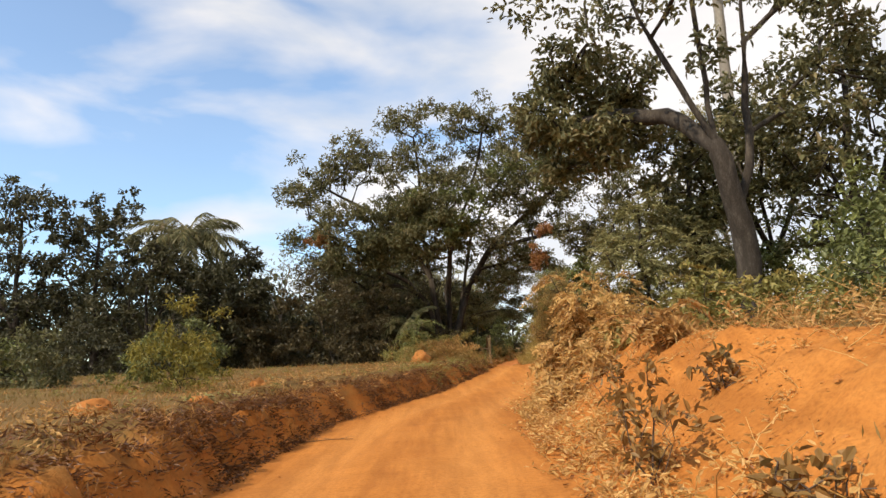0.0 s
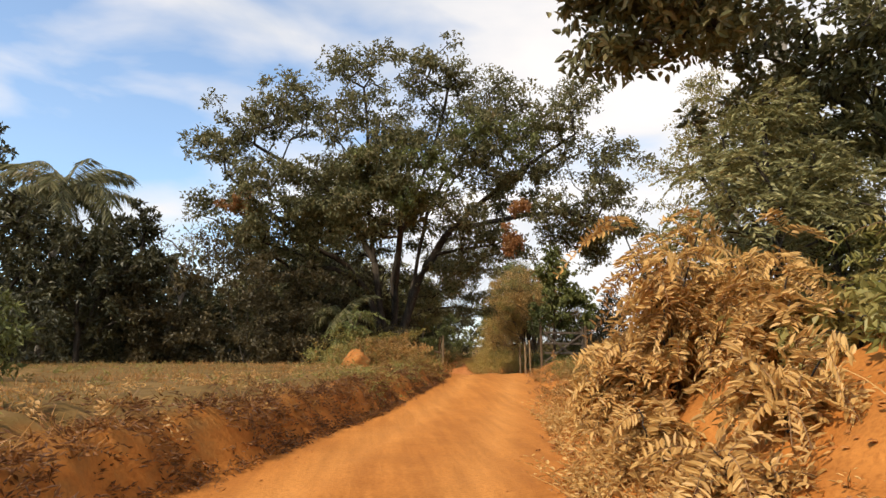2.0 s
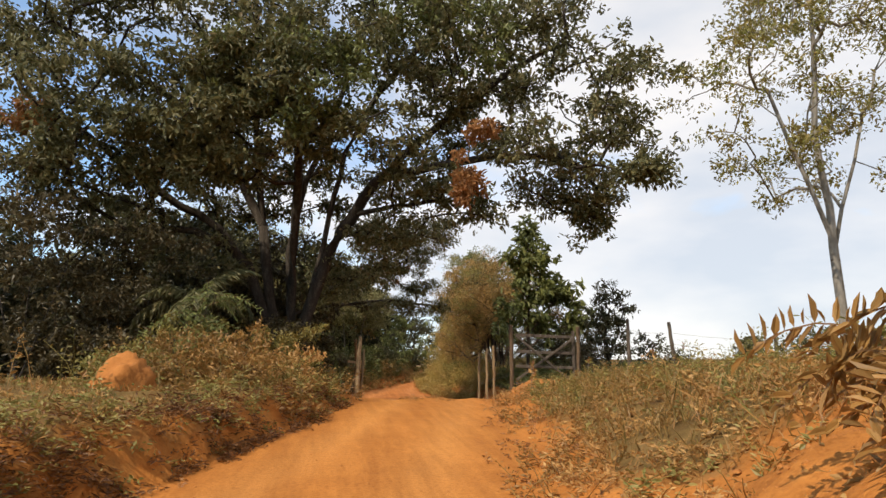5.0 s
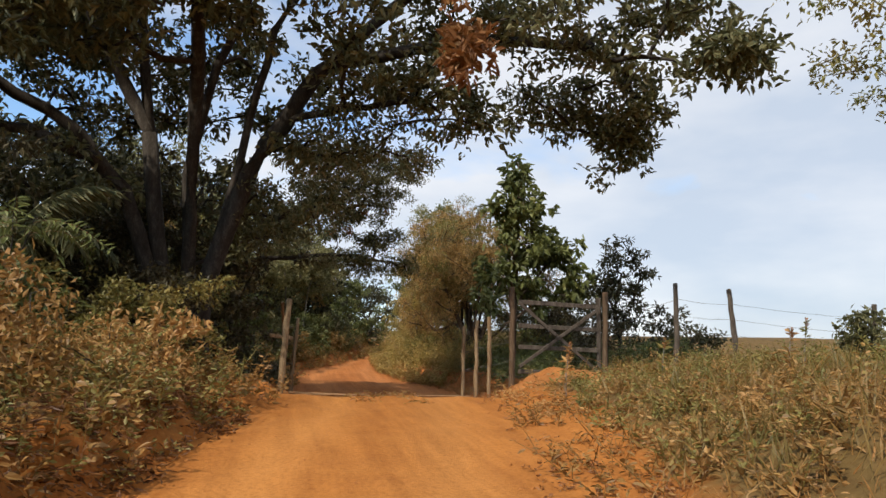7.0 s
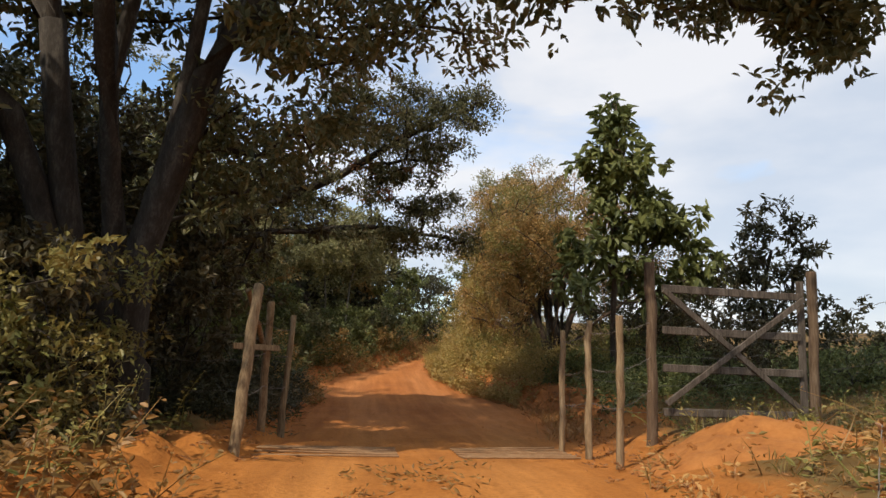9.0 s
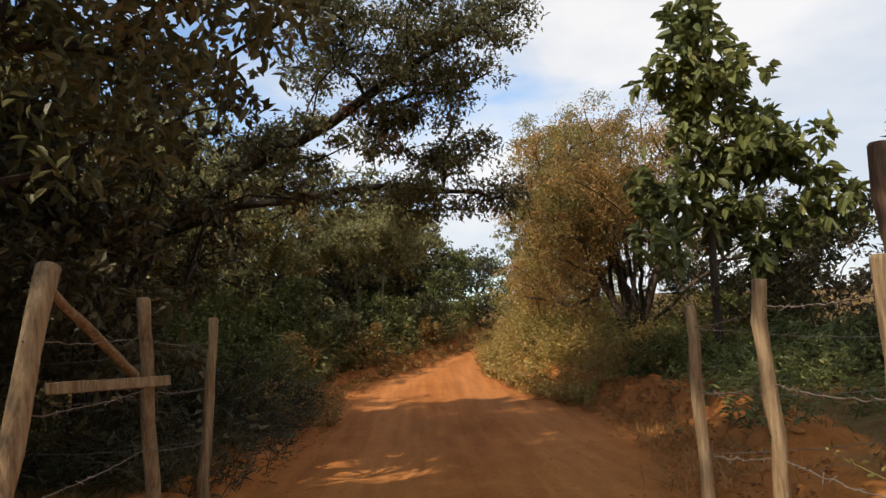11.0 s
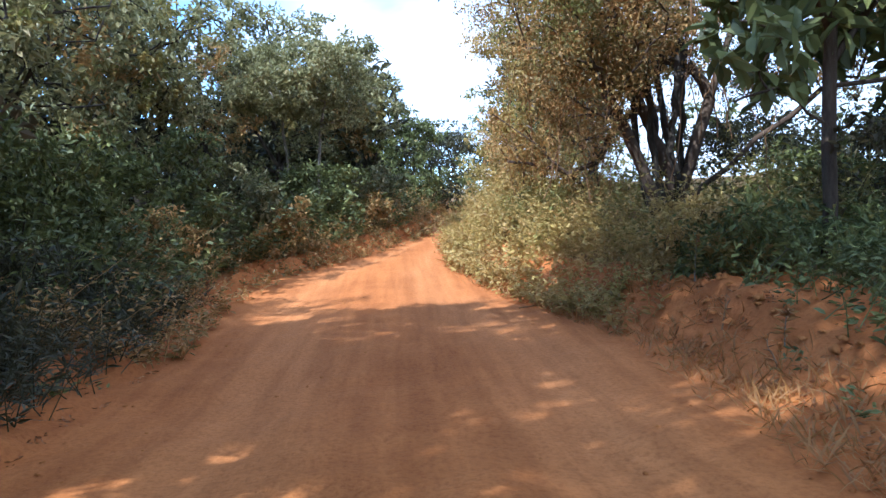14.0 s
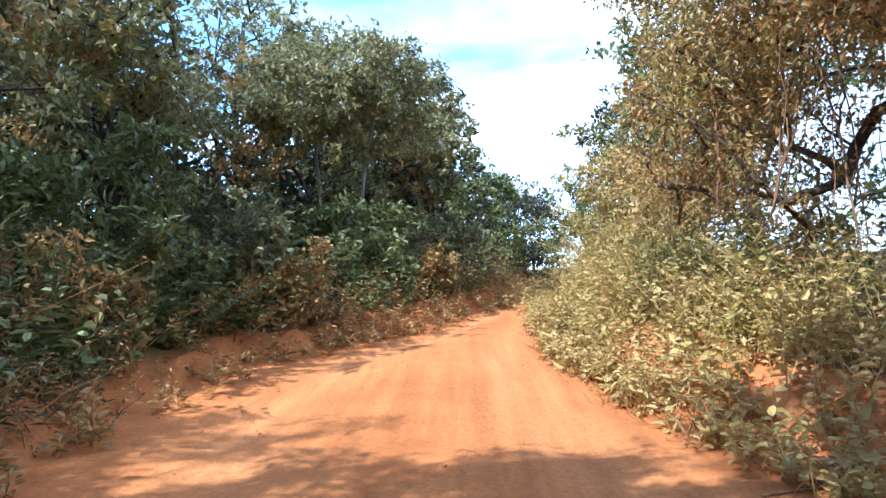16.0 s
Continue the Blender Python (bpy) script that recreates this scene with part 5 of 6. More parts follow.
# posts across the road
lf = thing("wire_fence", 0, 0, 0, "pale leaning fence posts beneath the great tree", "fence")
for k, (a, b, z, r) in enumerate((((2.46, 37.46), (2.52, 37.92), 3.66, 0.062), ((2.42, 39.5), (2.50, 39.12), 3.55, 0.05), ((2.62, 39.9), (2.70, 40.0), 3.42, 0.045))):
    stake("post", POST_WOOD, lf, foot(*a), np.array([*b, z]), r, r * 0.88, 260 + k)
stake("brace", POST_WOOD, lf, np.array([2.44, 39.15, 3.05]), np.array([2.40, 38.05, 3.62]), 0.032, 0.028, 264)
plank("stub_rail", POST_WOOD, lf, (2.2, 38.5, 3.03), (2.62, 39.28, 3.0), 0.07, 0.03, (0.7, -0.7, 0.1), 265)
for k, z in enumerate((3.30, 2.95, 2.55)):
    barbed(lf, (2.50, 37.75, z), (2.47, 39.2, z), 280 + k, 0.02, 0.0032)
    barbed(lf, (2.47, 39.2, z), (2.67, 39.95, z - 0.06), 290 + k, 0.03, 0.0032)
    barbed(lf, (2.67, 39.95, z - 0.06), (0.2, 40.6, z - 0.1), 295 + k, 0.08, 0.0032)

# cattle grid
grid = thing("cattle_grid", 4.3, 38.6, height(4.3, 38.6), "half-buried cattle grid of rusty rails across the road", "cattle grid")
ginv = Matrix.Translation(-grid.location)
for half, (xa, xb) in enumerate(((2.6, 4.05), (4.7, 5.95))):
    for k in range(6 + half):
        y = 37.66 + 0.165 * k
        z0, z1 = height(xa, y) + 0.014, height(xb, y) + 0.014
        v, f = tubes([(np.array([(xa, y, z0), ((xa + xb) / 2, y, (z0 + z1) / 2 + 0.004), (xb, y + 0.03, z1)]), np.full(3, 0.011))], 8)
        piece("rail", mesh_of("rail", v, f, IRON, True), grid).matrix_parent_inverse = ginv


# ---- mounds ----
def mound(name, label, x, y, w, h, seed):
    rng = np.random.RandomState(seed)
    bm = bmesh.new()
    bmesh.ops.create_icosphere(bm, subdivisions=4, radius=1.0)
    for v in bm.verts:
        n = noise.fractal(v.co * 1.6 + Vector((seed, 0, 0)), 1.0, 2.0, 4)
        k = 1 + 0.22 * n + 0.10 * noise.fractal(v.co * 6.0 + Vector((0, seed, 0)), 1.0, 2.0, 3)
        v.co = Vector((v.co.x * w * k, v.co.y * w * k, v.co.z * h * k))
        v.co.x += 0.15 * w * max(v.co.z, 0) / h
    ob = thing(name, x, y, height(x, y) - 0.15 * h, label, "earth mound", "mounds")
    o = part("earth", bm, CLOD, ob)
    o.data.polygons.foreach_set("use_smooth", np.ones(len(o.data.polygons), bool))
    return ob


mound("termite_mound", "small red earth mound on the grass bank", -3.6, 15.0, 0.20, 0.22, 1)
mound("termite_mound", "small red earth mound on the grass bank", -3.5, 11.6, 0.21, 0.22, 2)
mound("termite_mound", "small red earth mound on the grass bank", -4.15, 10.0, 0.24, 0.17, 3)
mound("termite_mound", "red earth mound at the road's edge", -0.95, 29.0, 0.42, 0.55, 4)


def dirt_heap(label, x, y, w, h, seed):
    """Loose earth tipped beside the gate: a low uneven heap whose rim runs out into the ground."""
    n = 56
    g = np.linspace(-1, 1, n)
    u, v = np.meshgrid(g, g)
    px, py = x + u * w * 1.25, y + v * w
    r2 = u * u + v * v
    top = h * np.exp(-2.6 * r2) * (1 + 0.35 * lumps(px, py, 3.0, seed) + 0.16 * lumps(px, py, 9.0, seed + 1)) + 0.03 * lumps(px, py, 14.0, seed + 2) * np.exp(-1.5 * r2)
    z = land(px, py)[0] + top - 0.10 * smooth((r2 - 0.55) / 0.6) - 0.004
    ob = thing("dirt_heap", x, y, height(x, y), label, "earth heap")
    i, j = np.meshgrid(np.arange(n - 1), np.arange(n - 1))
    q = np.stack([j * n + i, j * n + i + 1, (j + 1) * n + i + 1, (j + 1) * n + i], -1).reshape(-1, 4)
    piece("earth", mesh_of("earth", np.stack([px - x, py - y, z - height(x, y)], -1).reshape(-1, 3), q, CLOD, True), ob)
    rng = np.random.RandomState(seed)
    bm = bmesh.new()
    bmesh.ops.create_icosphere(bm, subdivisions=1, radius=1.0)
    for vert in bm.verts:
        vert.co *= rng.uniform(0.7, 1.2)
    lump = bpy.data.meshes.new("clod")
    bm.to_mesh(lump)
    bm.free()
    lump.materials.append(CLOD)
    for k in range(46):
        cu, cv = rng.normal(size=2) * 0.38
        cx, cy = x + cu * w * 1.25, y + cv * w
        i, j = int(np.clip((cv + 1) / 2 * (n - 1), 0, n - 1)), int(np.clip((cu + 1) / 2 * (n - 1), 0, n - 1))
        s = rng.uniform(0.012, 0.04)
        o = piece("clod", lump, ob)
        o.matrix_basis = pose(cx - x, cy - y, z[i, j] - height(x, y), *rng.uniform(0, 360, 3)) @ Matrix.Diagonal((s, s, s * 0.7, 1))
    return ob


dirt_heap("heap of loose red earth beside the gate", 7.0, 36.4, 0.95, 0.19, 5)


# ---- palm behind the tree line ----
def frond(length, droop, rng, leaflet=0.55, n=64):
    """One feather leaf along +x: the rib's path, and its leaflets' verts and quads."""
    w = np.linspace(0, 1, 14)
    rib = np.stack([length * (w - 0.18 * w ** 2 * droop), 0 * w, length * (0.55 * w - 0.75 * droop * w ** 2)], 1)
    t = np.repeat(np.linspace(0.12, 0.99, n), 2)
    sgn = np.tile([1, -1], n)
    base = np.stack([np.interp(t, w, rib[:, k]) for k in range(3)], 1)
    axis = np.stack([0.55 + 0 * t, sgn * 0.8, -0.75 - 0.5 * rng.uniform(size=len(t))], 1)
    v, f = leaves(base, axis, leaflet, 0.06, rng, 0.1)
    return rib, v, f


def palm(label, x, y, trunk_h, n, length, leaf_mat, seed, trunk_r=0.16, leaflet=0.55):
    rng = np.random.RandomState(seed)
    ob = thing("palm", x, y, height(x, y) - 0.1, label, "palm tree")
    w = np.linspace(0, 1, 30)
    pts = np.stack([0.3 * w ** 2, 0.1 * w, trunk_h * w], 1)
    rad = trunk_r * (1.15 - 0.35 * w) * (1 + 0.05 * np.sin(w * 90))
    v, f = tubes([(pts, rad)], 10)
    piece("trunk", mesh_of("trunk", v, f, BARK_PALE, True), ob)
    for k in range(n):
        rib, v, f = frond(length * rng.uniform(0.85, 1.1), rng.uniform(0.6, 1.05), rng, leaflet)
        rv, rf = tubes([(rib, np.linspace(0.03, 0.006, len(rib)))], 5)
        me = mesh_of("frond", np.vstack([v, rv]), np.vstack([f, rf + len(v)]), leaf_mat)
        o = piece("frond", me, ob)
        o.matrix_basis = pose(0.3, 0.1, trunk_h, 0, -34 + 72 * ((k * 7) % n) / n, 360 * k / n + rng.uniform(-8, 8))
    return ob


palm("feather palm rising above the dark tree line", -13.9, 38.0, 7.6, 26, 3.4, LEAF_BIG, 31, 0.17, 0.75)
palm("small palm in the thicket under the great tree", -2.0, 36.6, 2.3, 13, 1.7, LEAF_BIG, 32, 0.08, 0.4)
palm("tall thin palm with a pale bare trunk behind the bank", 11.2, 26.2, 15.0, 14, 2.6, LEAF_DARK, 33, 0.22)


# ---- bare tree ----
woody("bare_tree", "sparse half-bare tree with thin pale branches", "tree", -9.0, 39.0,
      [[(0, 0, 0), (0.1, 0, 2.5), (0.4, 0, 4.4), (0.8, 0, 6.0)], [(0.2, 0, 3.2), (-0.6, 0, 5.2)], [(0.3, 0, 3.6), (1.4, 0, 5.0)]],
      [(0.2, 0, 5.2, 2.0, 1.8, 1.5, 70)], 0.35, 8, (0.14, 0.07), LEAF_GREEN, BARK_PALE, 35, trunk_r=0.10, sides=5)


# ---- grass ----
def grass(name, label, mat, xr, yr, n, blade, seed, keep, tuft=6, lean=0.5):
    """Tufts of blades over a stretch of ground; keep(x, y, out) gives the chance that a tuft stands there."""
    rng = np.random.RandomState(seed)
    x, y = rng.uniform(*xr, n), rng.uniform(*yr, n)
    z, out = land(x, y)
    ok = rng.uniform(size=n) < keep(x, y, out)
    p = np.stack([x, y, z - 0.01], 1)[ok]
    c = np.repeat(p, tuft, axis=0) + np.concatenate([rng.normal(size=(len(p) * tuft, 2)) * 0.06, np.zeros((len(p) * tuft, 1))], 1)
    ax = np.concatenate([rng.normal(size=(len(c), 2)) * lean, np.ones((len(c), 1))], 1)
    size = rng.uniform(0.5, 1.3, len(p)).repeat(tuft)[:, None]
    v, f = leaves(c, ax, blade[0] * size, blade[1], rng, 0.05)
    return tagged(new(name, mesh_of(name, v, f, mat)), label, "grass", kind="stuff")


def weeds(name, label, mat, xr, yr, n, size, seed, keep, leaf=(0.07, 0.03), per=22, scarp=False):
    """Low leafy plants over a stretch of ground."""
    rng = np.random.RandomState(seed)
    x, y = rng.uniform(*xr, n), rng.uniform(*yr, n)
    if scarp:
        x = np.interp(y, EDGE_Y, EDGE_L) - x
    z, out = land(x, y)
    ok = rng.uniform(size=n) < keep(x, y, out)
    p = np.stack([x, y, z], 1)[ok]
    v, f = sprays(p, size * 1.15, max(2, per // 6), 3, leaf[0], leaf[1], rng, 0.9, 2.0)
    return tagged(new(name, mesh_of(name, v, f, mat)), label, "weeds", kind="stuff")


def scrub(name, label, mat, yr, across, n, tall, seed, keep, leaf=(0.09, 0.045), pairs=7, lean=0.35, left=False, narrow=False):
    """Upright weeds and saplings along a verge: bent stems with leaves in pairs. across: from the road's edge outwards; tall(out): their height."""
    rng = np.random.RandomState(seed)
    y = rng.uniform(*yr, n)
    o = rng.uniform(*across, n)
    x = np.interp(y, EDGE_Y, EDGE_L) - o if left else np.interp(y, EDGE_Y, EDGE_R) + o
    ok = rng.uniform(size=n) < keep(x, y, o)
    x, y, o = x[ok], y[ok], o[ok]
    m = len(x)
    foot_ = np.stack([x, y, land(x, y)[0] - 0.02], 1)
    h = (tall(o) * rng.uniform(0.45, 1.35, m))[:, None]
    way = np.concatenate([rng.normal(size=(m, 2)) * lean, np.ones((m, 1))], 1)
    bend = np.concatenate([rng.normal(size=(m, 2)) * lean, np.zeros((m, 1))], 1)
    w = np.linspace(0.18, 1.0, pairs)[None, :, None]
    at = foot_[:, None, :] + (way * h)[:, None, :] * w + (bend * h)[:, None, :] * w ** 2
    turn = rng.uniform(0, 6.28, (m, 1)) + 2.4 * np.arange(pairs)[None, :]
    outw = np.stack([np.cos(turn), np.sin(turn), np.full_like(turn, 0.25)], -1)
    base = np.repeat(at.reshape(-1, 3), 2, axis=0)
    axis = np.repeat(outw.reshape(-1, 3), 2, axis=0)
    axis[1::2, :2] *= -1
    axis = axis + rng.normal(size=axis.shape) * 0.35
    size = np.repeat((rng.uniform(0.6, 1.3, (m, 1)) * (1.15 - 0.5 * w[:, :, 0])).reshape(-1), 2)[:, None]
    v, f = leaves(base + axis * 0.02, axis, leaf[0] * size, leaf[1] * size, rng, 0.15, 0.5, not narrow)
    e = at[:, [0, pairs // 2, pairs - 1], :]
    tip, mid = e[:, 2], e[:, 1]
    tv, tf = tubes([(np.array([a, b, c]), np.array([0.006, 0.004, 0.002])) for a, b, c in zip(foot_, mid, tip)], 3)
    return tagged(new(name, mesh_of(name, np.vstack([v, tv]), np.vstack([f, tf + len(v)]), mat)), label, "weeds", kind="stuff")


def frond_shrub(label, x, y, h, wide, stems, fronds, mat, seed, length=0.62, pairs=12, leaflet=(0.105, 0.036)):
    """A shrub of arching stems set with long feathered leaves that droop at their ends."""
    rng = np.random.RandomState(seed)
    ob = thing("feathery_shrub", x, y, height(x, y) - 0.05, label, "shrub", "feathery shrubs on the bank")
    w = np.linspace(0, 1, 8)[:, None]
    paths, bases, ways = [], [], []
    for k in range(stems):
        a = 6.28 * k / stems + rng.uniform(-0.5, 0.5)
        reach = np.array([math.cos(a), math.sin(a), 0]) * wide * rng.uniform(0.15, 0.8)
        top = h * rng.uniform(0.5, 1.0)
        pts = reach * w ** 1.6 + np.array([0, 0, 1.0]) * top * (1.15 * w - 0.15 * w ** 2) + rng.normal(size=(8, 3)) * 0.015
        paths.append((pts, np.linspace(0.016, 0.005, 8)))
        for j in range(fronds):
            u = rng.uniform(0.22, 1.0)
            bases.append([np.interp(u, w[:, 0], pts[:, c]) for c in range(3)])
            b = rng.uniform(0, 6.28)
            ways.append([math.cos(b) + 0.5 * math.cos(a), math.sin(b) + 0.5 * math.sin(a), rng.uniform(-0.35, 0.9)])
    bases, ways = np.array(bases), unit(np.array(ways))
    m = len(bases)
    ln = length * rng.uniform(0.55, 1.2, (m, 1, 1))
    t = np.linspace(0.12, 1.0, pairs)[None, :, None]
    at = bases[:, None, :] + ways[:, None, :] * ln * t - np.array([0, 0, 1.0]) * ln * 0.60 * t ** 2
    across = unit(np.cross(ways, np.array([0, 0, 1.0])))
    roll = rng.normal(size=(m, 1)) * 0.75
    across = across * np.cos(roll) + np.cross(across, ways) * np.sin(roll)
    base = np.repeat(at.reshape(-1, 3), 2, axis=0)
    sign = np.tile([1.0, -1.0], m * pairs)[:, None]
    axis = np.repeat(across, pairs * 2, axis=0) * sign + 0.5 * np.repeat(ways, pairs * 2, axis=0) + np.array([0, 0, -0.22]) + rng.normal(size=base.shape) * 0.16
    lv, lf_ = leaves(base, axis, leaflet[0], leaflet[1], rng, 0.15, 0.6, True)
    piece("foliage", mesh_of("foliage", lv, lf_, mat), ob)
    rv, rf = tubes([(np.vstack([bases[i], at[i, ::3]]), np.full(len(at[i, ::3]) + 1, 0.004)) for i in range(m)], 3)
    piece("ribwork", mesh_of("ribwork", rv, rf, VINE), ob)
    for one in paths:
        sv, sf = tubes([one], 5)
        piece("stem", mesh_of("stem", sv, sf, BARK, True), ob)
    return ob


def side(x, y):
    return np.where(x > np.interp(y, EDGE_Y, EDGE_R) - 0.5, 1.0, 0.0)


def cut_face(x, y, o):
    """1 on the bare cut face of the bank, 0 elsewhere."""
    return side(x, y) * smooth((o - 0.35) / 0.3) * smooth((2.9 - o) / 0.5) * smooth((25 - y) / 3)


def berm(x, y, o):
    """1 on the bare earth berm beside the left-hand posts."""
    return (1 - side(x, y)) * smooth((y - 33.8) / 0.8) * smooth((39.5 - y) / 0.6) * smooth((1.7 - o) / 0.5)


def heap(x, y):
    """1 on and before the earth heap by the gate."""
    return np.exp(-((x - 6.7) / 0.9) ** 2 - ((y - 35.9) / 1.3) ** 2)


def patchy(x, y, s, seed):
    return smooth(0.5 + 0.9 * lumps(x, y, s, seed))


grass("dry_grass", "dry straw-coloured grass on the road banks", GRASS_DRY, (-12, 10), (-1, 40), 16500, (0.15, 0.010), 71,
      lambda x, y, o: smooth((o - 0.15) / 0.5) * (1 - 0.9 * cut_face(x, y, o)) * (1 - 0.95 * berm(x, y, o)) * (0.3 + 0.7 * (np.abs(x) < 6)) * (0.5 + 0.5 * side(x, y)), 7, 0.8)
grass("scarp_grass", "dry grass tufts hanging over the low scarp's edge", GRASS_DRY, (-4.6, 2.2), (1, 33), 5200, (0.20, 0.010), 89,
      lambda x, y, o: (1 - side(x, y)) * smooth((o - 0.12) / 0.2) * smooth((1.0 - o) / 0.5) * patchy(x, y, 1.1, 43), 9, 1.3)
grass("green_grass", "short green grass on banks and field", GRASS_GREEN, (-16, 22), (1, 48), 19000, (0.12, 0.014), 72,
      lambda x, y, o: smooth((o - 0.7) / 0.8) * patchy(x, y, 0.5, 31) * (1 - 0.95 * cut_face(x, y, o)))
weeds("dusty_weeds", "low dust-covered weeds on the banks", LEAF_DUSTY, (-6, 11), (0, 37), 11500, 0.15, 73,
      lambda x, y, o: (0.3 + 0.7 * side(x, y)) * smooth((o - 0.1) / 0.3) * smooth(1 - (o - 1.5) / 3) * patchy(x, y, 0.9, 32) * (1 - 0.93 * cut_face(x, y, o)) * (1 - heap(x, y)) * (1 - 0.9 * berm(x, y, o)))
weeds("scarp_weeds", "dry brown weeds and roots hanging over the scarp", LEAF_MAT, (-4.6, 2.2), (1, 34), 9500, 0.16, 80,
      lambda x, y, o: (1 - side(x, y)) * smooth((o + 0.02) / 0.15) * smooth((1.3 - o) / 0.6) * (0.45 + 0.55 * patchy(x, y, 1.4, 36)), leaf=(0.085, 0.02), per=12)
# Sown thick so the dark mats also stand for the scarp face's shade.
weeds("scarp_mat", "matted brown roots and creepers, also darkening the scarp's face as shade", LEAF_MAT, (-0.1, 0.5), (1, 33), 2800, 0.14, 88,
      lambda x, y, o: 0.35 + 0.65 * patchy(x, y, 1.2, 42), leaf=(0.08, 0.022), per=12, scarp=True)
weeds("green_weeds", "low green weeds on the banks", LEAF_OLIVE, (-14, 18), (3, 40), 2900, 0.15, 74,
      lambda x, y, o: smooth((o - 0.6) / 0.5) * patchy(x, y, 0.7, 33) * (1 - 0.95 * cut_face(x, y, o)))
weeds("verge_weeds", "tangle of olive and dusty weeds at the road's edge", LEAF_OLIVE, (-2.2, 2.2), (23, 34), 1300, 0.18, 81,
      lambda x, y, o: (1 - np.exp(-((x + 0.6) / 1.0) ** 2 - ((y - 28.4) / 1.6) ** 2)) * (1 - side(x, y)) * smooth((o + 0.02) / 0.2) * smooth((1.8 - o) / 0.6), leaf=(0.065, 0.028), per=24)
weeds("shade_weeds", "green weeds along the shaded track", LEAF_GREEN, (-6, 14), (39, 68), 1800, 0.20, 75,
      lambda x, y, o: smooth((o + 0.05) / 0.3) * (0.35 + 0.65 * patchy(x, y, 0.8, 34)) * (1 - 0.75 * side(x, y)), per=24)
grass("straw", "dry straw and stalks at the hedge's foot", GRASS_DRY, (5.9, 9.8), (39.5, 58), 4200, (0.22, 0.013), 85,
      lambda x, y, o: side(x, y) * smooth((o + 0.6) / 0.35) * smooth((0.6 - o) / 0.4), 6, 1.1)
grass("bank_grass", "dry grass clumps hanging over the cut bank", GRASS_DRY, (2.4, 9), (11, 28), 1500, (0.30, 0.013), 87,
      lambda x, y, o: side(x, y) * smooth((o - 1.5) / 0.5) * smooth((4.2 - o) / 0.8) * patchy(x, y, 0.9, 41), 9, 0.6)
grass("tall_grass", "knee-high yellowing grass on the verge by the gate", GRASS_GREEN, (3.6, 13), (21, 37.2), 2100, (0.30, 0.014), 86,
      lambda x, y, o: side(x, y) * smooth((o - 0.5) / 0.6) * (1 - cut_face(x, y, o)) * (1 - heap(x, y)) * patchy(x, y, 0.6, 39), 7, 0.35)
weeds("track_debris", "torn grass and dry leaves lying in the middle of the road", LEAF_WEED, (3.6, 4.7), (35.0, 37.0), 60, 0.13, 94,
      lambda x, y, o: 0.5 + 0 * x, leaf=(0.07, 0.02), per=10)
weeds("leaf_litter", "fallen leaves and twigs along the road's edges", LEAF_DEAD, (-4, 9), (2, 60), 9000, 0.10, 76,
      lambda x, y, o: smooth((o + 0.35) / 0.4) * smooth(1 - (o - 0.6) / 0.5) * 0.8, leaf=(0.05, 0.022), per=3)


# ---- open broad-leaved shrubs on the cut bank ----
for k, (x, y, h, w, clumps) in enumerate(((1.45, 7.6, 0.95, 0.34, 15), (2.35, 8.3, 0.42, 0.26, 7), (1.9, 10.6, 0.55, 0.28, 8), (1.7, 5.6, 0.5, 0.3, 7))):
    woody("roadside_shrub", "open shrub with broad dusty leaves, darkened as backlit, on the cut bank", "shrub", x, y,
          [[(0, 0, 0), (0.02, 0, 0.4 * h), (0.05, 0.02, 0.9 * h)], [(0, 0, 0.05), (0.5 * w, 0.1, 0.4 * h), (0.8 * w, 0.15, 0.8 * h)], [(0, 0, 0.05), (-0.5 * w, -0.1, 0.4 * h), (-0.9 * w, -0.1, 0.7 * h)], [(0, 0, 0.05), (0.1, -0.4 * w, 0.35 * h), (0.1, -0.8 * w, 0.65 * h)]],
          [(0, 0, 0.55 * h, w, w, 0.45 * h, clumps)], 0.10, 13, (0.112, 0.056), LEAF_BANK, BARK_BROWN, 540 + k, flat=0.9, sides=5, thin=0.004, broad=True, bunch=6)

# ---- feathery shrubs, brush and saplings along the verges ----
frond_shrub("tall dust-covered shrub with long feathery leaves over the road's edge", 2.75, 15.9, 2.1, 0.8, 11, 18, LEAF_SHRUB, 501, 0.58, 13)
frond_shrub("dust-covered shrub with long feathery leaves on the bank", 3.15, 16.4, 1.4, 0.6, 9, 15, LEAF_SHRUB, 511, 0.58, 13)
frond_shrub("dust-covered shrub with long feathery leaves on the bank", 3.4, 15.4, 1.3, 0.8, 8, 14, LEAF_SHRUB, 502, 0.6, 13)
frond_shrub("dust-covered shrub with feathery leaves at the foot of the bank", 1.95, 14.6, 0.6, 0.3, 7, 12, LEAF_SHRUB, 503, 0.38, 11)
frond_shrub("dust-covered shrub with feathery leaves at the road's edge", 2.35, 15.9, 1.05, 0.35, 8, 16, LEAF_SHRUB, 510, 0.45, 12)
frond_shrub("low dust-covered shrub drooping over the cut bank", 1.9, 13.2, 0.55, 0.4, 6, 11, LEAF_SHRUB, 504, 0.42, 11)
frond_shrub("low dust-covered shrub drooping over the cut bank", 2.9, 11.4, 0.6, 0.6, 7, 10, LEAF_DUSTY, 505, 0.45, 11)
frond_shrub("dust-covered shrub with long feathery leaves on the cut face", 2.25, 16.35, 0.95, 0.35, 8, 16, LEAF_SHRUB, 531, 0.42, 12)
frond_shrub("low dust-covered shrub with feathery leaves on the cut face", 2.45, 13.5, 0.75, 0.5, 7, 13, LEAF_SHRUB, 533, 0.45, 11)
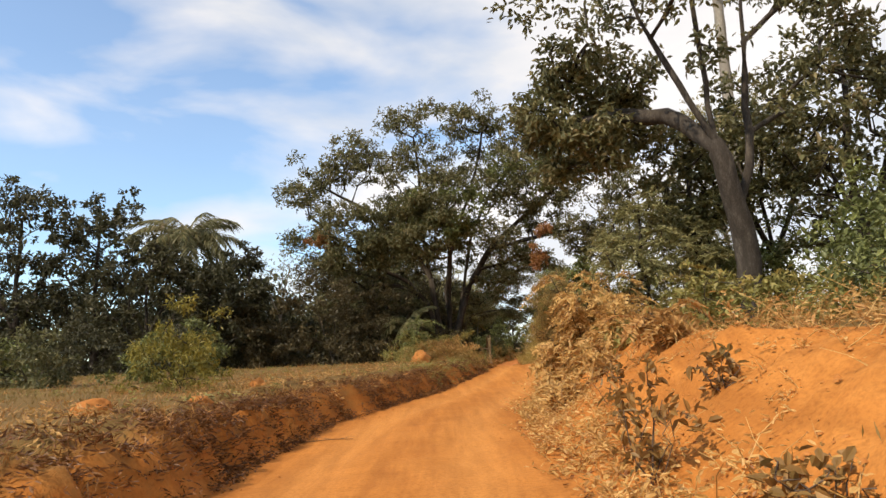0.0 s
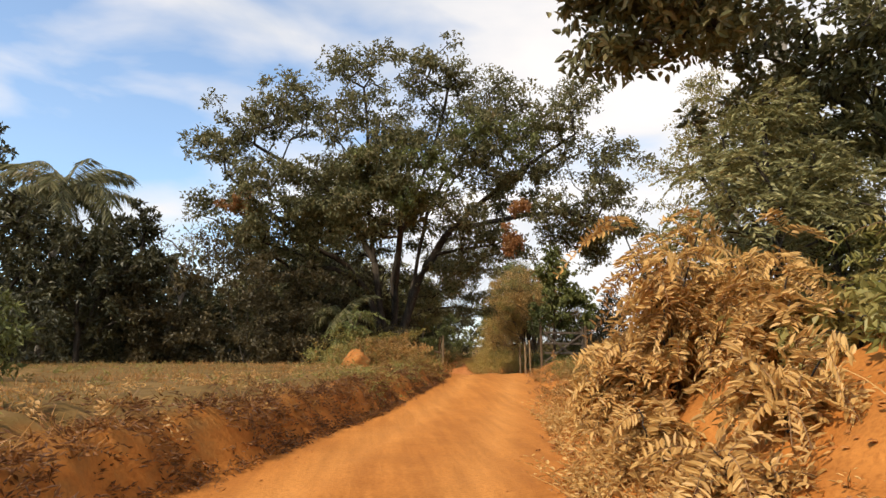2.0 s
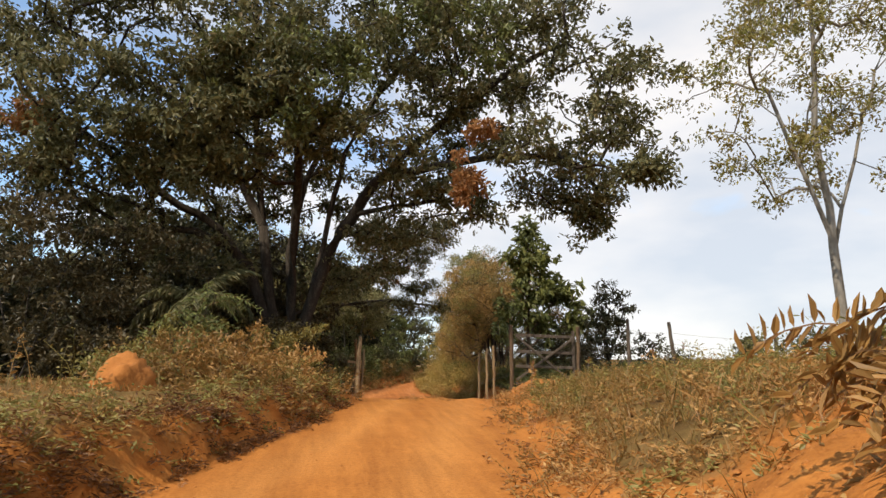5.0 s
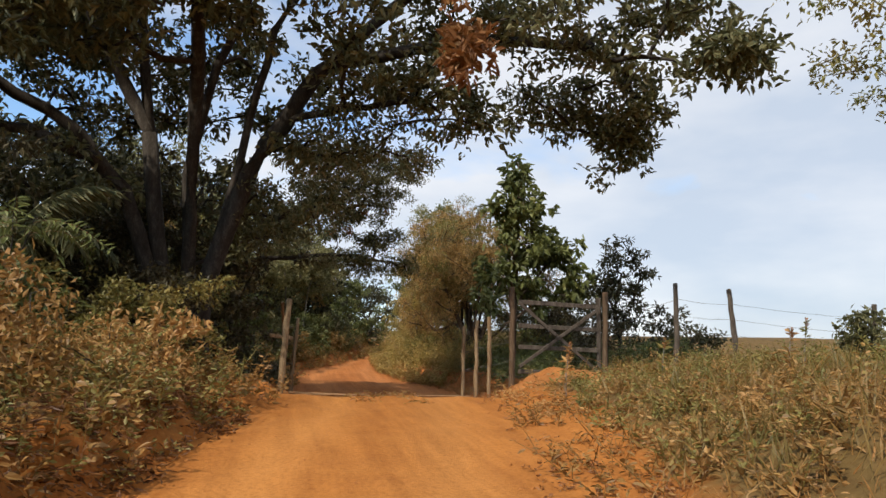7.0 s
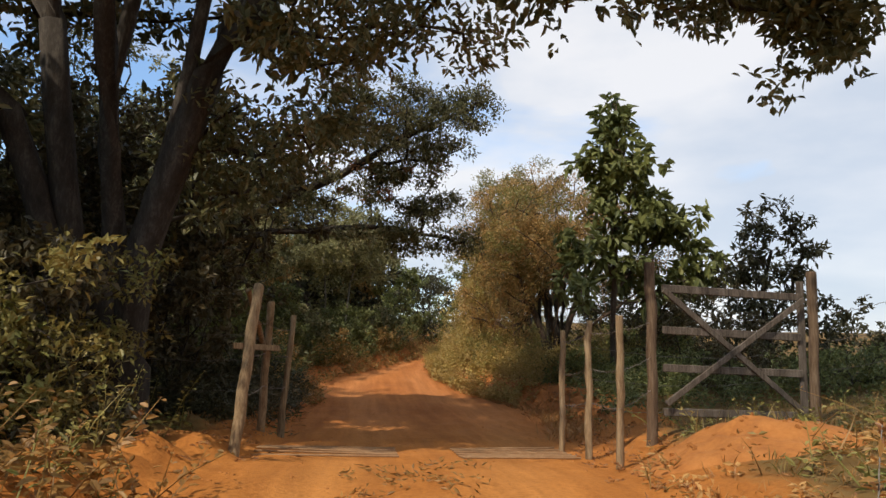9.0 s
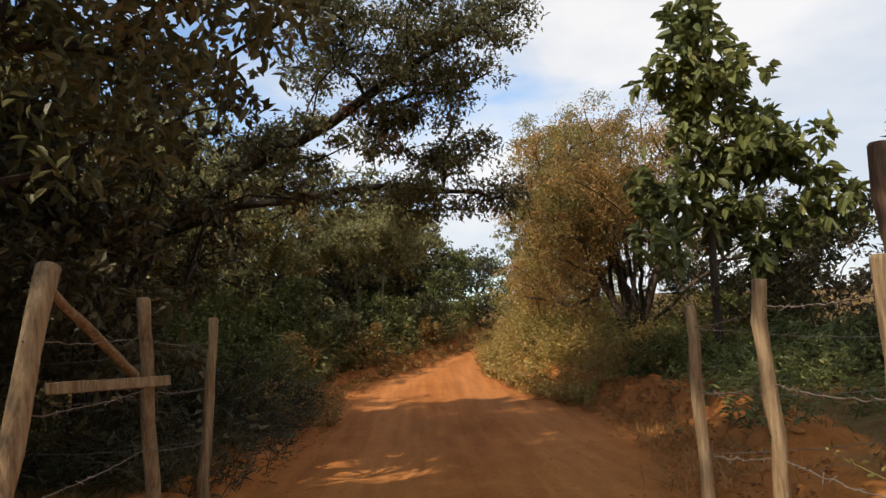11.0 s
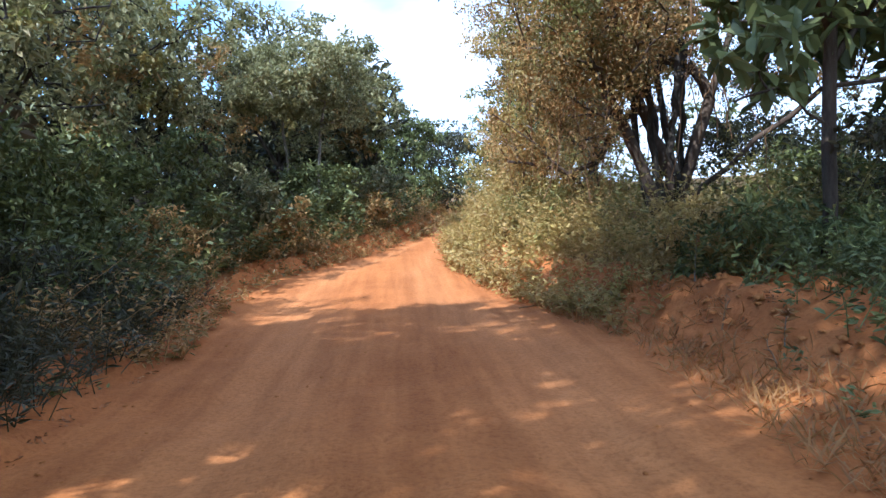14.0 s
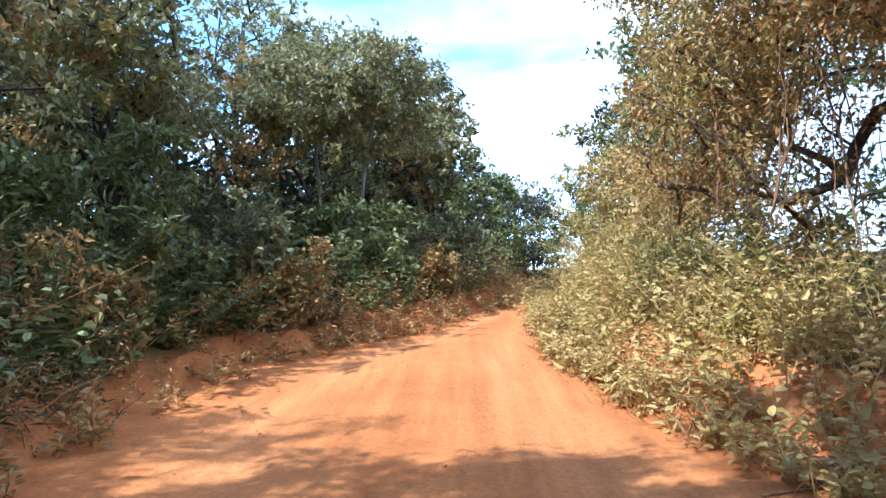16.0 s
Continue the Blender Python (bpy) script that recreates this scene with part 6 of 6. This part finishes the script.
frond_shrub("low dust-covered shrub with feathery leaves on the cut face", 3.0, 14.3, 0.85, 0.5, 7, 12, LEAF_SHRUB, 534, 0.5, 12)
frond_shrub("olive shrub with feathery leaves on top of the bank", 4.0, 17.2, 1.9, 0.9, 8, 13, LEAF_OLIVE, 506, 0.62, 13)
frond_shrub("olive shrub with feathery leaves on top of the bank", 4.5, 14.4, 1.3, 0.9, 8, 12, LEAF_OLIVE, 507, 0.55, 12)
frond_shrub("small olive shrub with feathery leaves on the bank", 4.2, 21.2, 0.6, 0.5, 6, 9, LEAF_WEED, 508, 0.45, 11)
frond_shrub("young feather-leaved sapling under the great tree", -1.2, 35.2, 2.6, 1.0, 5, 9, LEAF_GREEN, 509, 1.1, 14, (0.17, 0.045))
scrub("bank_brush", "dry dust-covered brush along the foot of the cut bank", LEAF_SHRUB, (4, 22), (-0.1, 0.75), 900, lambda o: 0.26 + 0.10 * o, 511,
      lambda x, y, o: 0.25 + 0.75 * patchy(x, y, 1.2, 51), (0.085, 0.035), 6, 0.6)
scrub("face_weeds", "sparse dry weeds and rootlets on the bare cut face", LEAF_SHRUB, (3, 24), (0.5, 2.2), 420, lambda o: 0.13 + 0 * o, 525,
      lambda x, y, o: patchy(x, y, 1.3, 64), (0.06, 0.02), 5, 0.9)
scrub("bank_fringe", "dusty yellow-green weeds along the top of the cut bank", LEAF_DUSTY, (2, 27), (2.0, 3.6), 1000, lambda o: 0.34 + 0 * o, 512,
      lambda x, y, o: 0.2 + 0.8 * patchy(x, y, 1.1, 52), (0.09, 0.034), 7, 0.5)
scrub("bank_thicket", "olive weeds and saplings on top of the bank", LEAF_OLIVE, (5, 30), (2.8, 6.0), 800, lambda o: 0.55 + 0 * o, 513,
      lambda x, y, o: patchy(x, y, 0.8, 53), (0.10, 0.04), 8, 0.35)
scrub("verge_brush", "orange dusty weeds along the verge by the gate", LEAF_WEED, (22, 36), (-0.05, 3.0), 850, lambda o: 0.20 + 0.05 * o, 514,
      lambda x, y, o: (0.25 + 0.75 * patchy(x, y, 0.9, 54)) * (1 - heap(x, y)), (0.075, 0.034), 6, 0.55)
scrub("field_brush", "olive and green weeds over the field's edge", LEAF_OLIVE, (23, 38), (0.7, 8.0), 1500, lambda o: 0.30 + 0 * o, 515,
      lambda x, y, o: patchy(x, y, 0.7, 55) * (1 - heap(x, y)), (0.075, 0.032), 7, 0.45)
scrub("heap_weeds", "orange-brown broad-leaved weeds beside the road", LEAF_WEED, (27, 35.5), (0.0, 3.2), 650, lambda o: 0.32 + 0.12 * o, 516,
      lambda x, y, o: (0.3 + 0.7 * patchy(x, y, 0.9, 56)) * smooth((y - 27) / 5) * (1 - np.exp(-((x + 0.6) / 1.0) ** 2 - ((y - 28.4) / 1.6) ** 2)), (0.10, 0.05), 7, 0.4, True)
scrub("heap_greens", "yellow-green weeds among the heaped brush beside the road", LEAF_OLIVE, (26, 36), (0.2, 3.4), 600, lambda o: 0.34 + 0.10 * o, 526,
      lambda x, y, o: (0.3 + 0.7 * patchy(x, y, 0.8, 65)) * smooth((y - 26) / 5) * (1 - np.exp(-((x + 0.6) / 1.0) ** 2 - ((y - 28.4) / 1.6) ** 2)), (0.085, 0.04), 7, 0.4, True)
scrub("hedge_weeds", "yellow-green weeds and creepers sloping up from the road, brightened as sunlit", LEAF_HEDGE, (46.6, 63), (-0.4, 1.5), 2300, lambda o: 0.34 + 0.42 * np.maximum(o, 0), 517,
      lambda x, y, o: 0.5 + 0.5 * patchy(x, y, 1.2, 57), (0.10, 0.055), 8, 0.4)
scrub("hedge_saplings", "tall leafy saplings under the browning tree", LEAF_OLIVE, (46.5, 62), (0.8, 4.5), 900, lambda o: 0.9 + 0.12 * o, 518,
      lambda x, y, o: 0.3 + 0.7 * patchy(x, y, 0.9, 58), (0.12, 0.06), 10, 0.3)
scrub("shade_brush", "dark green weeds on the shaded bank", LEAF_GREEN, (40.5, 47.5), (0.6, 4.5), 900, lambda o: 0.42 + 0.05 * o, 519,
      lambda x, y, o: 0.3 + 0.7 * patchy(x, y, 1.0, 59), (0.10, 0.045), 7, 0.4)
# Darker leaf colour here stands partly for the verge's deep shade.
scrub("verge_grass", "soft knee-high green grass and weeds, darkened for the verge's shade", LEAF_DARK, (40.5, 51), (0.1, 2.8), 1500, lambda o: 0.36 + 0.16 * o, 520,
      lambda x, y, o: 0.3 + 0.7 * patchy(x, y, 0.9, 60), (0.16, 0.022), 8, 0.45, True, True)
scrub("forest_brush", "brown and green brush at the foot of the forest", LEAF_BROWN, (46, 68), (-0.35, 1.6), 1500, lambda o: 0.32 + 0.35 * np.maximum(o, 0), 521,
      lambda x, y, o: 0.45 + 0.55 * patchy(x, y, 1.0, 61), (0.10, 0.045), 8, 0.45, True)
scrub("forest_saplings", "green saplings along the forest's edge", LEAF_GREEN, (46, 68), (0.4, 3.4), 900, lambda o: 0.8 + 0.25 * o, 522,
      lambda x, y, o: 0.3 + 0.7 * patchy(x, y, 0.8, 62), (0.17, 0.085), 10, 0.35, True)
scrub("fence_brush", "leafy weeds and creepers below the great tree by the fence", LEAF_OLIVE, (35.4, 38.6), (0.9, 2.6), 200, lambda o: 0.35 + 0.2 * o, 523,
      lambda x, y, o: 0.2 + 0.8 * patchy(x, y, 1.1, 63), (0.075, 0.038), 10, 0.4, True)


def clods(name, label, xr, yr, n, size, seed, keep):
    """Loose lumps of earth: small dented octahedra, half sunk."""
    rng = np.random.RandomState(seed)
    x, y = rng.uniform(*xr, n), rng.uniform(*yr, n)
    z, out = land(x, y)
    ok = rng.uniform(size=n) < keep(x, y, out)
    p = np.stack([x, y, z], 1)[ok]
    s = size * rng.uniform(0.3, 1.0, len(p)) ** 2
    oct_v = np.array([(1, 0, 0), (0, 1, 0), (-1, 0, 0), (0, -1, 0), (0, 0, 1), (0, 0, -1), (0.6, 0.6, 0.5), (-0.6, 0.6, 0.5), (-0.6, -0.6, 0.5), (0.6, -0.6, 0.5)], float)
    oct_f = np.array([(0, 6, 4), (6, 1, 4), (1, 7, 4), (7, 2, 4), (2, 8, 4), (8, 3, 4), (3, 9, 4), (9, 0, 4), (0, 1, 6), (1, 2, 7), (2, 3, 8), (3, 0, 9)])
    v = oct_v[None] * (1 + 0.3 * rng.normal(size=(len(p), 10, 1))) * s[:, None, None] * np.array([1, 1, 0.7])
    a = rng.uniform(0, 6.28, len(p))
    ca, sa = np.cos(a)[:, None], np.sin(a)[:, None]
    v = np.stack([v[:, :, 0] * ca - v[:, :, 1] * sa, v[:, :, 0] * sa + v[:, :, 1] * ca, v[:, :, 2]], -1) + p[:, None, :]
    f = (oct_f[None] + 10 * np.arange(len(p))[:, None, None]).reshape(-1, 3)
    return tagged(new(name, mesh_of(name, v.reshape(-1, 3), f, CLOD, True)), label, "earth clods", kind="stuff")


clods("earth_clods", "loose red earth clods on the cut bank", (0.8, 5), (2, 24), 6000, 0.030, 91, lambda x, y, o: cut_face(x, y, o + 0.25))
clods("bank_clods", "loose red earth lumps fallen from the bank", (5.9, 9.6), (39.2, 48), 1500, 0.055, 93, lambda x, y, o: smooth((o + 0.3) / 0.4) * smooth((1.3 - o) / 0.5))
clods("road_clods", "small clods and stones on the earth road", (-3, 8.5), (2, 58), 9000, 0.022, 92, lambda x, y, o: smooth((0.15 - o) / 0.2) * (0.12 + 0.88 * smooth((o + 0.8) / 0.6)))


def stick(label, x, y, length, turn, seed):
    """A fallen dry branch with a few side twigs, lying on the ground."""
    rng = np.random.RandomState(seed)
    ob = thing("fallen_branch", x, y, height(x, y), label, "branch", "fallen branches")
    ca, sa = math.cos(turn), math.sin(turn)
    w = np.linspace(-0.5, 0.5, 8)
    bend = 0.06 * np.sin(np.linspace(0, 4, 8) + seed) * length
    px, py = x + length * w * ca - bend * sa, y + length * w * sa + bend * ca
    pz = land(px, py)[0] + 0.012
    pts = np.stack([px - x, py - y, pz - height(x, y)], 1)
    paths = [(pts, np.linspace(0.009, 0.004, 8))]
    v, f = tubes(paths, 6)
    piece("stem", mesh_of("stem", v, f, VINE, True), ob)
    for k in (2, 4, 5, 6):
        d = np.array([rng.normal() * 0.12, rng.normal() * 0.12, 0.05]) * length
        v, f = tubes([(np.array([pts[k], pts[k] + d * 0.5, pts[k] + d]), np.array([0.006, 0.004, 0.002]))], 5)
        piece("twig", mesh_of("twig", v, f, VINE, True), ob)
    return ob


for k, (x, y, ln, tn) in enumerate(((7.9, 44.6, 0.5, 1.1), (8.1, 45.6, 0.6, 0.7), (2.0, 43.4, 0.9, 0.9), (1.9, 46.4, 0.7, 0.2), (6.9, 48.6, 0.7, 0.5), (-1.9, 12.6, 0.8, 0.3), (1.4, 10.2, 0.5, 0.8))):
    stick("dry pale fallen branch on the bare earth", x, y, ln, tn, 300 + k)


def stalk(label, x, y, h, mat, seed):
    """An upright weed: one stem with leaves in pairs and a loose seed head."""
    rng = np.random.RandomState(seed)
    ob = thing("tall_weed", x, y, height(x, y) - 0.02, label, "weed", "tall weeds by the gate")
    w = np.linspace(0, 1, 7)
    pts = np.stack([0.06 * h * w ** 2, -0.04 * h * w ** 2, h * w], 1)
    v, f = tubes([(pts, np.linspace(0.007, 0.003, 7))], 5)
    piece("stem", mesh_of("stem", v, f, BARK_PALE, True), ob)
    n = 26
    u = rng.uniform(0.25, 0.95, n)
    base = np.stack([np.interp(u, w, pts[:, k]) for k in range(3)], 1)
    ax = np.stack([rng.normal(size=n), rng.normal(size=n), rng.uniform(0.0, 0.8, n)], 1)
    v, f = leaves(base, ax, 0.11, 0.04, rng)
    piece("foliage", mesh_of("foliage", v, f, mat), ob)
    top = np.repeat(pts[-1:], 24, axis=0) - np.stack([0 * np.arange(24), 0 * np.arange(24), rng.uniform(0, 0.22 * h, 24)], 1)
    v, f = leaves(top, np.stack([rng.normal(size=24), rng.normal(size=24), np.full(24, 1.2)], 1), 0.05, 0.025, rng)
    piece("seed_head", mesh_of("seed_head", v, f, LEAF_DEAD), ob, "rust-brown seed head")
    return ob


for k, (x, y, h, mat) in enumerate(((6.15, 33.6, 0.75, LEAF_DUSTY), (6.3, 34.0, 0.55, LEAF_DUSTY), (7.3, 33.2, 0.6, LEAF_OLIVE), (8.2, 32.0, 0.6, LEAF_DUSTY), (1.71, 37.0, 0.42, LEAF_GREEN), (9.6, 33.4, 0.7, LEAF_OLIVE), (8.0, 44.6, 0.3, LEAF_WEED), (8.1, 46.4, 0.5, LEAF_OLIVE))):
    stalk("slender dusty weed with a brown seed head", x, y, h, mat, 330 + k)
